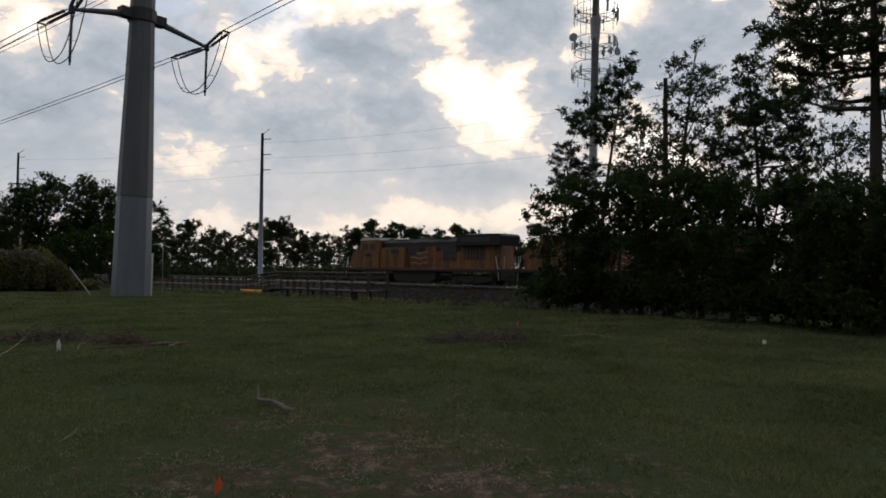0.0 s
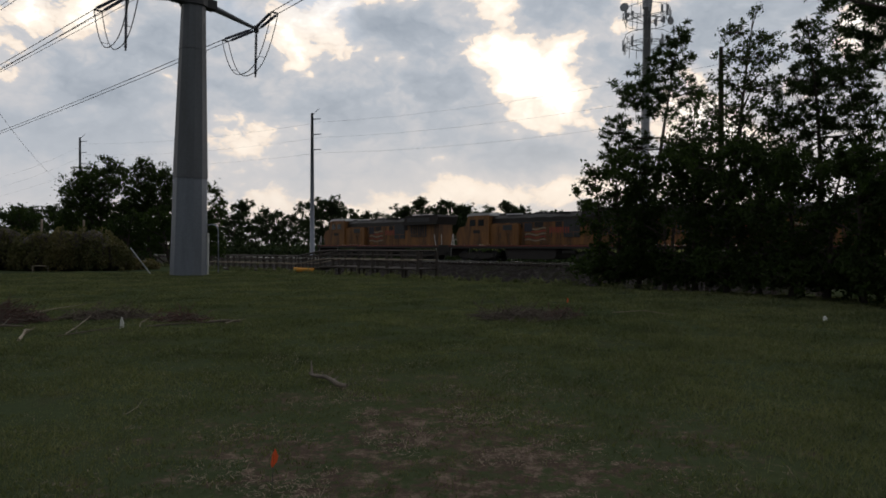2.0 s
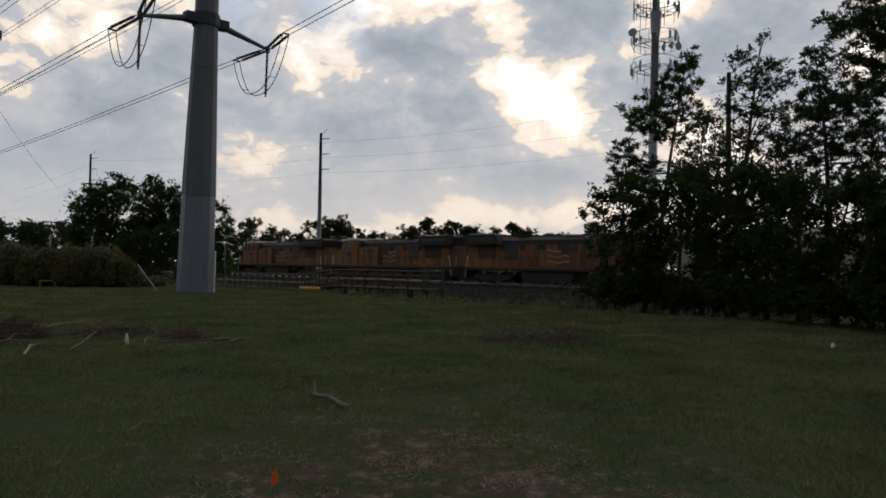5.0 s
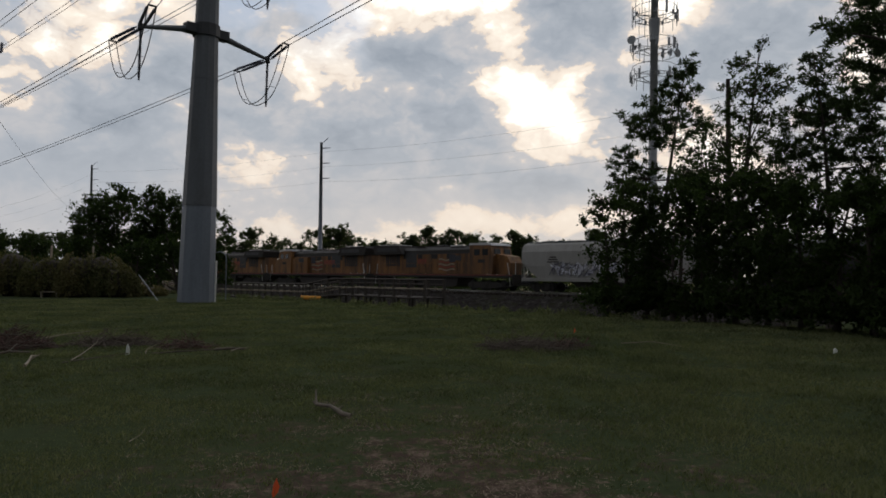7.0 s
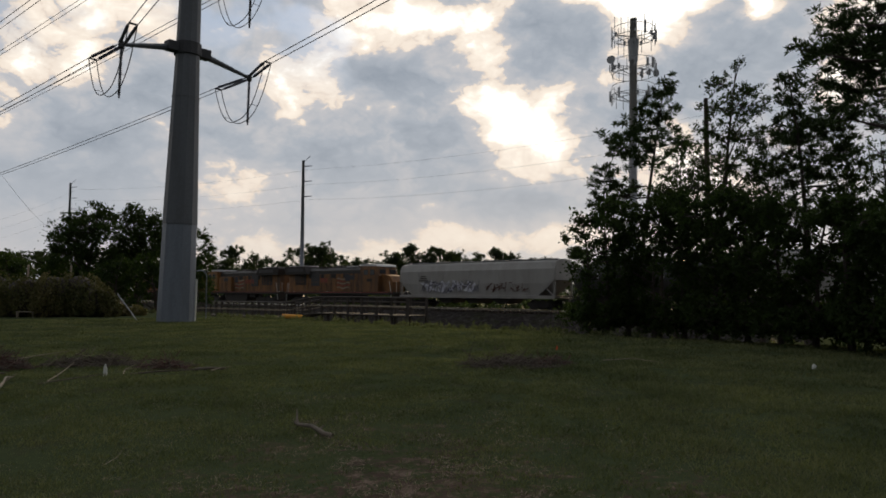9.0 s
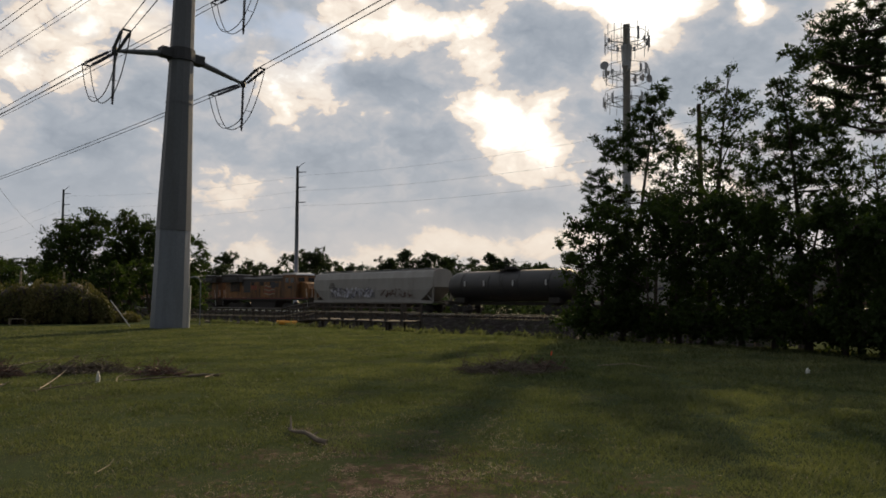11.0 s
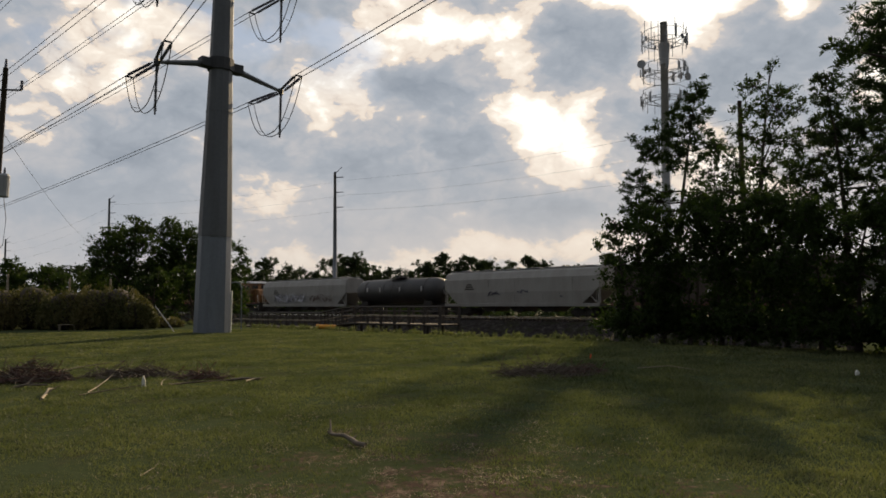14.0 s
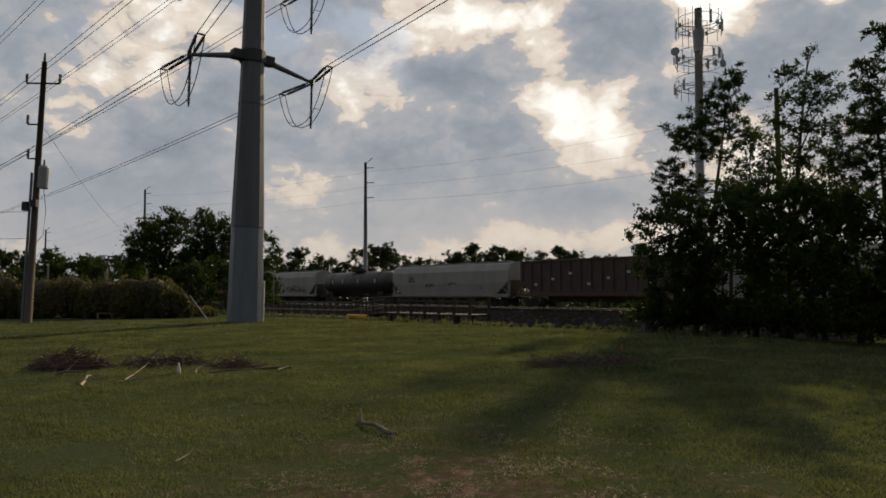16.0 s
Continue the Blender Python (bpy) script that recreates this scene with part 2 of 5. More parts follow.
FARLEAF = leafy("far_leaves", (0.05, 0.07, 0.03), (0.022, 0.034, 0.016), 0.25)
GRASSBLADE = leafy("grass_blades", (0.205, 0.2, 0.105), (0.052, 0.07, 0.034), 0.34)
WHITE = worn("white_plastic_and_sunlit_edge", (0.75, 0.75, 0.70), (0.5, 0.5, 0.45), 5.0, 0.5)
ORANGE = worn("orange_vinyl", (0.85, 0.12, 0.03), (0.6, 0.08, 0.02), 6.0, 0.5, 0.0, 0.1, amount=0.3)
TWIG = worn("dead_wood", (0.12, 0.092, 0.07), (0.06, 0.046, 0.036), 5.0, 0.85, 0.0, 0.3)
PALEWOOD = worn("bare_pale_wood", (0.29, 0.24, 0.175), (0.16, 0.13, 0.095), 4.0, 0.8, 0.0, 0.3)
CREOSOTE = worn("creosote_pole_wood", (0.075, 0.058, 0.05), (0.04, 0.032, 0.03), 2.0, 0.85, 0.0, 0.3, (4, 4, 0.3))
TOWER = worn("pale_galvanised_steel", (0.38, 0.39, 0.41), (0.27, 0.28, 0.30), 1.0, 0.5, 0.3)
# light grey with the sky's reflection on roofs painted in; also pale stencil marks
SHEEN_AND_MARKS = worn("pale_grey_roof_sheen_and_marks", (0.55, 0.55, 0.56), (0.4, 0.4, 0.4), 1.0, 0.35)
GLASS = worn("dark_cab_glass", (0.02, 0.022, 0.025), (0.03, 0.03, 0.03), 2.0, 0.12, 0.0, 0.0)
REDSTRIPE = worn("dull_red_paint", (0.30, 0.05, 0.035), (0.2, 0.04, 0.03), 2.0, 0.6)
BLUEPAINT = worn("dull_blue_paint", (0.035, 0.035, 0.05), (0.025, 0.025, 0.03), 2.0, 0.6)
CHROMEY = worn("shiny_rail_steel", (0.6, 0.59, 0.58), (0.5, 0.48, 0.45), 3.0, 0.2, 0.9)
GRAFFITI_PALE = worn("pale_spray_paint", (0.72, 0.72, 0.78), (0.5, 0.5, 0.6), 3.0, 0.6)
GRAFFITI_DARK = worn("dark_spray_paint", (0.07, 0.07, 0.10), (0.12, 0.10, 0.14), 3.0, 0.6)
BARNRED = worn("rusty_red_brown", (0.11, 0.05, 0.038), (0.06, 0.032, 0.027), 1.5, 0.8)
CLOUDGREY = worn("cloud_vapour", (0.8, 0.8, 0.8), (0.7, 0.7, 0.7), 0.01, 1.0)
YELLOWPIPE = worn("bright_yellow_paint", (0.65, 0.28, 0.02), (0.5, 0.22, 0.02), 3.0, 0.5)
STRAW = worn("dead_straw", (0.26, 0.195, 0.135), (0.15, 0.11, 0.08), 4.0, 0.8)
WORNGREY = worn("faded_white_paint", (0.34, 0.28, 0.2), (0.2, 0.14, 0.08), 3.0, 0.6)
SATIN = worn("dark_satin_roof_paint", (0.032, 0.027, 0.024), (0.02, 0.017, 0.015), 1.2, 0.5, 0.2, 0.03)
GREYWOOD = worn("weathered_grey_wood", (0.15, 0.12, 0.09), (0.05, 0.04, 0.033), 6.0, 0.8, 0.0, 0.3)

# ---- helpers for building ----
def part(name, bm, material, parent=None, label="", m=None, smooth=False):
    """Links a bmesh as one mesh object, under a parent if given."""
    me = bpy.data.meshes.new(name)
    if smooth:
        for fc in bm.faces:
            fc.smooth = True
    bm.to_mesh(me)
    bm.free()
    me.materials.append(material)
    ob = new(name, me)
    if parent is not None:
        ob.parent = parent
    if m is not None:
        ob.matrix_basis = m
    if label:
        ob["label"] = label
    return ob


def raw(name, verts, faces, material, parent=None):
    me = bpy.data.meshes.new(name)
    me.from_pydata(verts, [], faces)
    me.materials.append(material)
    ob = new(name, me)
    if parent is not None:
        ob.parent = parent
    return ob


def thing(name, m, label, category, group=""):
    ob = new(name)
    ob.empty_display_size = 0.2
    ob.matrix_basis = m
    return tagged(ob, label, category, group)


def box(bm, cx, cy, cz, sx, sy, sz, bevel=0.0, turn=None):
    """Adds a box with worn, rounded edges."""
    made = bmesh.ops.create_cube(bm, size=1.0, matrix=Matrix.LocRotScale((cx, cy, cz), turn, (sx, sy, sz)))
    if bevel:
        edges = list({e for v in made["verts"] for e in v.link_edges})
        bmesh.ops.bevel(bm, geom=edges, offset=bevel, segments=2, profile=0.6, affect="EDGES")
    return bm


def tube(bm, points, radii, sides=8, caps=True):
    """Adds a tube through points with a radius at each."""
    pts = [Vector(p) for p in points]
    if not isinstance(radii, (list, tuple)):
        radii = [radii] * len(pts)
    rings = []
    for i, p in enumerate(pts):
        ahead = (pts[min(i + 1, len(pts) - 1)] - pts[max(i - 1, 0)]).normalized()
        side = ahead.cross(Vector((0, 0, 1)))
        side = side.normalized() if side.length > 1e-3 else Vector((1, 0, 0))
        up = side.cross(ahead)
        rings.append([bm.verts.new(p + radii[i] * (math.cos(a) * side + math.sin(a) * up))
                      for a in (math.tau * k / sides for k in range(sides))])
    for a, b in zip(rings, rings[1:]):
        for k in range(sides):
            bm.faces.new((a[k], a[(k + 1) % sides], b[(k + 1) % sides], b[k]))
    if caps:
        bm.faces.new(rings[0])
        bm.faces.new(rings[-1][::-1])
    return bm


def prism(bm, outline, y0, y1):
    """Adds a solid between two copies of an outline in x and z."""
    a = [bm.verts.new((x, y0, z)) for x, z in outline]
    b = [bm.verts.new((x, y1, z)) for x, z in outline]
    n = len(outline)
    for i in range(n):
        bm.faces.new((a[i], a[(i + 1) % n], b[(i + 1) % n], b[i]))
    bm.faces.new(a[::-1])
    bm.faces.new(b)
    bmesh.ops.recalc_face_normals(bm, faces=bm.faces[:])
    return bm


def loft(bm, outline, x0, x1):
    """Adds a solid between two copies of an outline in y and z."""
    a = [bm.verts.new((x0, y, z)) for y, z in outline]
    b = [bm.verts.new((x1, y, z)) for y, z in outline]
    n = len(outline)
    for i in range(n):
        bm.faces.new((a[i], a[(i + 1) % n], b[(i + 1) % n], b[i]))
    bm.faces.new(a[::-1])
    bm.faces.new(b)
    bmesh.ops.recalc_face_normals(bm, faces=bm.faces[:])
    return bm


# ---- ground: field, ditch, embankment, far land, in one sheet ----
PROFILE = [(-4000, 0.0), (-32.0, 0.0), (-29.0, -0.12), (-24, -1.5), (-20, -2.1), (-9.0, -2.2), (-6.5, -1.9), (-2.6, -0.38),
           (2.6, -0.38), (6.5, -1.6), (12, -1.9), (60, -1.2), (4000, -1.2)]


def ground_height(x, y):
    s, q = rail_coords(x, y)
    z = float(np.interp(q, [p[0] for p in PROFILE], [p[1] for p in PROFILE]))
    if q < -10 and s < -36:
        z = max(z, -0.5 - max(0.0, (s + 44) / 8.0) * 2.0) if s < -36 else z
    bump = 0.05 * noise.noise((x * 0.25, y * 0.25, 0)) + 0.02 * noise.noise((x * 1.1, y * 1.1, 3))
    return z + bump * (1.0 if q < -9 else 0.2)


def build_ground():
    ss = [-3500, -1500, -700, -350, -200, -130] + list(np.arange(-100, 121, 1.6)) + [150, 200, 300, 500, 900, 1700, 3500]
    qs = [-3500, -1500, -600, -250, -120] + list(np.arange(-80, -30, 0.8)) + list(np.arange(-30, 14, 0.6)) + \
         [18, 25, 40, 60, 100, 200, 500, 1200, 3500]
    verts, faces, n = [], [], len(qs)
    for s in ss:
        for q in qs:
            p = rail(s, q)
            verts.append((p.x, p.y, ground_height(p.x, p.y)))
    mats = []
    for i in range(len(ss) - 1):
        for j in range(n - 1):
            faces.append((i * n + j, i * n + j + 1, (i + 1) * n + j + 1, (i + 1) * n + j))
            # gravel tone runs on past the bank to paint in the train's shade
            mats.append(1 if -13.5 < qs[j] < 59 else 0)
    ob = raw("ground", verts, faces, FIELD)
    ob.data.materials.append(GRAVEL_AND_SHADE)
    ob.data.polygons.foreach_set("material_index", mats)
    for p in ob.data.polygons:
        p.use_smooth = True
    tagged(ob, "mown grass field with a trodden bare patch", "ground", kind="structure")


build_ground()

# ---- trees ----
def leaf_cards(name, pos, along, across, material, parent):
    """One mesh of many small pointed leaves."""
    n = len(pos)
    quads = np.stack([pos - along, pos + across, pos + along, pos - across], 1).reshape(-1, 3)
    me = bpy.data.meshes.new(name)
    me.from_pydata(quads.tolist(), [], np.arange(n * 4).reshape(-1, 4).tolist())
    me.materials.append(material)
    ob = new(name, me)
    ob.parent = parent
    return ob


def unit(v):
    return v / (np.linalg.norm(v, axis=1)[:, None] + 1e-9)


def leaf_mesh(name, centres, radii, per, size, material, parent, rng, droop=0.0, long=1.0, flat=0.7):
    """Leaves scattered in uneven clumps."""
    centres, radii = np.asarray(centres, float), np.asarray(radii, float)
    n = len(centres) * per
    which = np.repeat(np.arange(len(centres)), per)
    way = unit(rng.normal(size=(n, 3)))
    r = np.abs(rng.normal(size=n)) * 0.58 + 0.05
    pos = centres[which] + way * (radii[which] * r)[:, None] * np.array((1, 1, flat))
    a = unit(rng.normal(size=(n, 3)))
    a[:, 2] -= droop
    b = unit(np.cross(a, rng.normal(size=(n, 3))))
    s = size * rng.uniform(0.6, 1.4, n)[:, None]
    return leaf_cards(name, pos, a * s * long, b * s * 0.5, material, parent)


def needle_mesh(name, centres, radii, per, size, material, parent, rng):
    """Pine foliage: round tufts of needles that point outward and up."""
    centres, radii = np.asarray(centres, float), np.asarray(radii, float)
    n = len(centres) * per
    which = np.repeat(np.arange(len(centres)), per)
    way = unit(rng.normal(size=(n, 3)) + np.array((0, 0, 0.35)))
    r = rng.uniform(0.25, 1.0, n)
    pos = centres[which] + way * (radii[which] * r)[:, None] * np.array((1, 1, 0.8))
    a = unit(way + 0.35 * rng.normal(size=(n, 3)))
    b = unit(np.cross(a, rng.normal(size=(n, 3))))
    s = size * rng.uniform(0.7, 1.3, n)[:, None]
    return leaf_cards(name, pos, a * s * 1.7, b * s * 0.36, material, parent)


def lobed_tree(name, az, dist, lobes, seed, label, foliage, group, pine=False, bits_per=9, per=34, clump=0.3, size=0.065, fork=0.35, thick=0.13):
    """Trunk, limbs to each bough of the crown, twigs to each clump. Boughs: offset, height, radius."""
    rng = np.random.default_rng(seed)
    x, y = polar(az, dist)
    z0 = ground_height(x, y) - 0.05
    root = thing(name, pose(x, y, z0, 0, 0, -az), label, "tree", group)
    top = max(h + r * 0.6 for _, h, r in lobes) - z0
    tip = max(lobes, key=lambda b: b[1])[0]
    bm = bmesh.new()

    def spine(u):
        sway = 0.12 * math.sin(u * 5 + seed)
        return Vector((tip * u ** 2.2 + sway * u, 0.1 * math.cos(u * 4 + seed) * u, top * u))

    steps = 10
    tube(bm, [spine(k / steps) for k in range(steps + 1)], [thick * (1.3 if k == 0 else 1) * (1 - 0.92 * k / steps) for k in range(steps + 1)], 8)
    centres, radii = [], []
    for lx, h, r in lobes:
        h -= z0
        c = Vector((lx, rng.normal() * 0.5 * r + rng.uniform(-0.8, 0.8) * abs(lx - tip * 0.5) * 0.6, h))
        u = max(0.08, min(0.97, (h - (fork if not pine else 0.12) * (abs(lx) + r)) / top))
        start = spine(u)
        mid = start.lerp(c, 0.55) + Vector((0, 0, (-0.08 if pine else 0.06) * (c - start).length))
        w = thick * (1.05 - u)
        tube(bm, [start, mid, c], [w * 0.5 + 0.012, w * 0.32 + 0.01, 0.012], 6, caps=False)
        for _ in range(max(3, int(bits_per * (r / 0.8) ** (2 if not pine else 1.6)))):
            way = Vector(rng.normal(size=3)).normalized()
            p = c + Vector((way.x, way.y, way.z * (0.8 if not pine else 0.9))) * r * (1.0 if not pine else 1.3) * float(rng.random() ** 0.45) * rng.uniform(0.85, 1.12)
            if p.z > 0.15:
                tube(bm, [c.lerp(mid, 0.25 * rng.random()), p], [0.012, 0.004], 4, caps=False)
                centres.append(p)
                radii.append(clump * rng.uniform(0.6, 1.35))
    part("trunk", bm, BARK, root, "rough dark bark", smooth=True)
    if pine:
        needle_mesh("crown", centres, radii, per, size, foliage, root, rng)
    else:
        leaf_mesh("crown", centres, radii, per, size, foliage, root, rng, 0.2, 1.0, 0.85)
    return root


def round_lobes(height, spread, low, seed, n=14):
    """Boughs for an ordinary rounded crown that starts at a height of low."""
    rng = random.Random(seed)
    out = [(rng.uniform(-0.2, 0.2) * spread, height - 0.3 * spread, 0.34 * spread)]
    for k in range(n):
        v = (k + 0.5) / n
        wide = spread * math.sqrt(max(0.05, 1 - (1.45 * v - 0.55) ** 2)) * 0.8
        out.append((rng.uniform(-1, 1) * wide, low + (height - low) * 0.92 * v, spread * rng.uniform(0.3, 0.46)))
    return out


def polar(az, dist):
    return dist * math.sin(radians(az)), dist * math.cos(radians(az))


GROVE = "trees of the grove beside the track"
# boughs: offset to the right, height, radius
LEANING_PINE = [(1.4, 11.5, 0.6), (1.1, 10.3, 0.85), (0.0, 9.7, 1.0), (0.6, 8.5, 0.95), (-0.9, 8.7, 0.9), (-1.4, 7.0, 0.7), (-0.5, 6.4, 0.95),
                (2.0, 9.0, 0.6), (-1.7, 6.1, 0.6)]
FEATHERY_TREE = [(1.0, 10.7, 0.4), (0.4, 10.1, 0.8), (1.3, 9.8, 0.7), (0.1, 9.3, 0.8), (1.1, 8.9, 1.0), (1.9, 9.0, 0.55), (-0.1, 8.1, 0.9), (0.9, 7.8, 1.0),
                 (1.7, 7.8, 0.8), (-0.5, 7.1, 1.0), (0.6, 6.5, 1.1), (1.6, 6.6, 0.9), (-0.8, 5.9, 0.9), (0.2, 5.5, 1.1), (1.3, 5.4, 1.0)]
LOW_TREE = [(0.5, 7.8, 0.8), (0.0, 7.0, 0.9), (0.6, 6.3, 1.1), (-0.5, 6.0, 1.0), (0.2, 5.2, 1.2)]
POINTED_PINE = [(-0.4, 10.4, 0.45), (-0.6, 9.9, 0.55), (-0.2, 9.5, 0.5), (-0.4, 8.8, 0.65), (-0.9, 8.4, 0.65), (0.2, 8.4, 0.75), (-0.3, 7.9, 0.85), (0.7, 7.9, 0.85),
                (1.3, 8.0, 0.75), (1.4, 7.1, 0.85), (-0.8, 7.3, 0.85), (0.3, 7.1, 0.75), (-1.1, 6.3, 0.95), (-0.3, 6.1, 0.85), (0.6, 6.1, 0.75), (1.5, 6.1, 0.75),
                (-1.0, 5.2, 0.95), (1.0, 4.9, 0.95)]
TALL_PINE = [(-2.3, 9.3, 0.65), (-2.8, 8.9, 0.5), (-1.7, 9.3, 0.75), (-1.0, 9.4, 0.75), (-2.0, 8.6, 0.65), (-2.5, 8.1, 0.5), (-1.3, 8.6, 0.65), (-0.5, 8.7, 0.65),
             (-1.6, 7.8, 0.6), (-0.9, 7.9, 0.65), (0.5, 8.3, 0.75), (1.1, 8.7, 0.9), (1.0, 7.7, 0.75), (-1.9, 6.8, 0.5), (-1.2, 7.0, 0.5), (0.5, 6.9, 0.65), (1.1, 6.7, 0.65),
             (-2.0, 10.1, 0.75), (-1.0, 10.3, 0.9), (0.0, 10.3, 1.0), (1.1, 9.7, 0.9), (0.0, 11.3, 1.0), (-1.0, 11.9, 0.9), (0.8, 12.0, 0.9), (0.2, 13.3, 0.8)]
# bearing, distance, height, spread
SCRUB = [(12.9, 29.4, 5.0, 1.2), (14.3, 29.0, 5.5, 1.5), (15.9, 28.6, 5.2, 1.6), (17.8, 28.0, 5.4, 1.7), (20.0, 27.2, 5.2, 1.7), (22.2, 26.4, 5.3, 1.7), (24.4, 25.8, 4.9, 1.7),
         (26.6, 25.0, 4.8, 1.7), (28.8, 24.2, 4.5, 1.7), (31.0, 23.4, 4.6, 1.7), (33.4, 22.6, 4.3, 1.7), (36.0, 21.8, 4.3, 1.8), (39.0, 20.8, 4.6, 1.9)]
BACK = [(14.6, 34, 6.0, 1.6), (18.2, 33, 6.6, 1.8), (20.8, 36, 7.4, 1.9), (25.4, 35, 8.2, 2.0), (31.0, 33, 7.8, 2.0), (33.4, 31, 7.4, 2.0), (36.8, 30, 8.4, 2.1),
        (40.0, 28, 8.6, 2.2)]


def build_grove():
    for i, (az, d, h, w) in enumerate(SCRUB):
        lobes = round_lobes(h, w, 0.5, 100 + i, 17) + [(k * w * 0.4, 0.7, w * 0.42) for k in (-2, -1, 0, 1, 2)]
        lobed_tree("tree", az, d, lobes, 100 + i, "dense dark green scrub tree leafed to the ground", LEAF, GROVE, False, 16, 42, 0.3, 0.07, 0.3, 0.1)
    for i, (az, d, h, w) in enumerate(BACK):
        lobed_tree("tree", az, d, round_lobes(h, w, 2.6, 200 + i, 16), 200 + i, "slender broadleaf tree in a dark grove", LEAF, GROVE, False, 9, 30, 0.24, 0.055)
    lobed_tree("tree", 22.3, 31, FEATHERY_TREE, 250, "tall feathery broadleaf tree with a wispy top", LEAF, GROVE, False, 26, 32, 0.23, 0.052, 0.5, 0.16)
    lobed_tree("tree", 19.4, 33, LOW_TREE, 251, "low broadleaf tree between the pines", LEAF, GROVE, False, 18, 34, 0.27, 0.06)
    lobed_tree("pine_tree", 16.7, 36, LEANING_PINE, 300, "dark pine with a leaning tufted crown", PINE, GROVE, True, 30, 46, 0.24, 0.07, 0.2, 0.17)
    lobed_tree("pine_tree", 28.4, 32, POINTED_PINE, 301, "dark pine with a narrow pointed top", PINE, GROVE, True, 22, 44, 0.22, 0.065, 0.2, 0.17)
    lobed_tree("pine_tree", 35.6, 25, TALL_PINE, 302, "tall old pine with long bare limbs and tufted boughs", PINE, GROVE, True, 32, 48, 0.23, 0.058, 0.2, 0.27)


build_grove()

BROAD_OAK = [(0.7, 8.2, 1.4), (-0.8, 7.6, 1.5), (1.6, 8.1, 0.8), (-1.9, 6.9, 1.4), (0.1, 6.8, 1.65), (1.3, 6.6, 1.3), (-1.1, 5.9, 1.5), (-2.4, 5.6, 1.0), (-1.6, 4.6, 1.5),
             (0.2, 4.9, 1.8), (-2.2, 3.2, 1.5), (0.4, 3.0, 1.8), (1.8, 4.6, 1.5)]
TWIN_OAK = [(-0.6, 8.6, 1.2), (0.3, 8.2, 1.3), (-1.0, 7.5, 1.3), (1.2, 7.7, 1.2), (0.0, 6.6, 1.55), (1.6, 6.6, 1.3), (-1.1, 5.9, 1.4), (0.8, 5.3, 1.8), (-0.7, 4.6, 1.8),
            (-0.5, 2.6, 1.7), (1.4, 3.0, 1.7), (-1.8, 2.2, 1.4)]
SMALL_OAK = [(1.0, 6.9, 0.95), (1.4, 5.5, 0.95), (1.0, 4.3, 1.3), (-0.4, 7.1, 1.3), (-1.7, 6.6, 1.5), (-1.0, 5.0, 1.6), (0.8, 2.4, 1.4), (-1.0, 2.4, 1.6)]


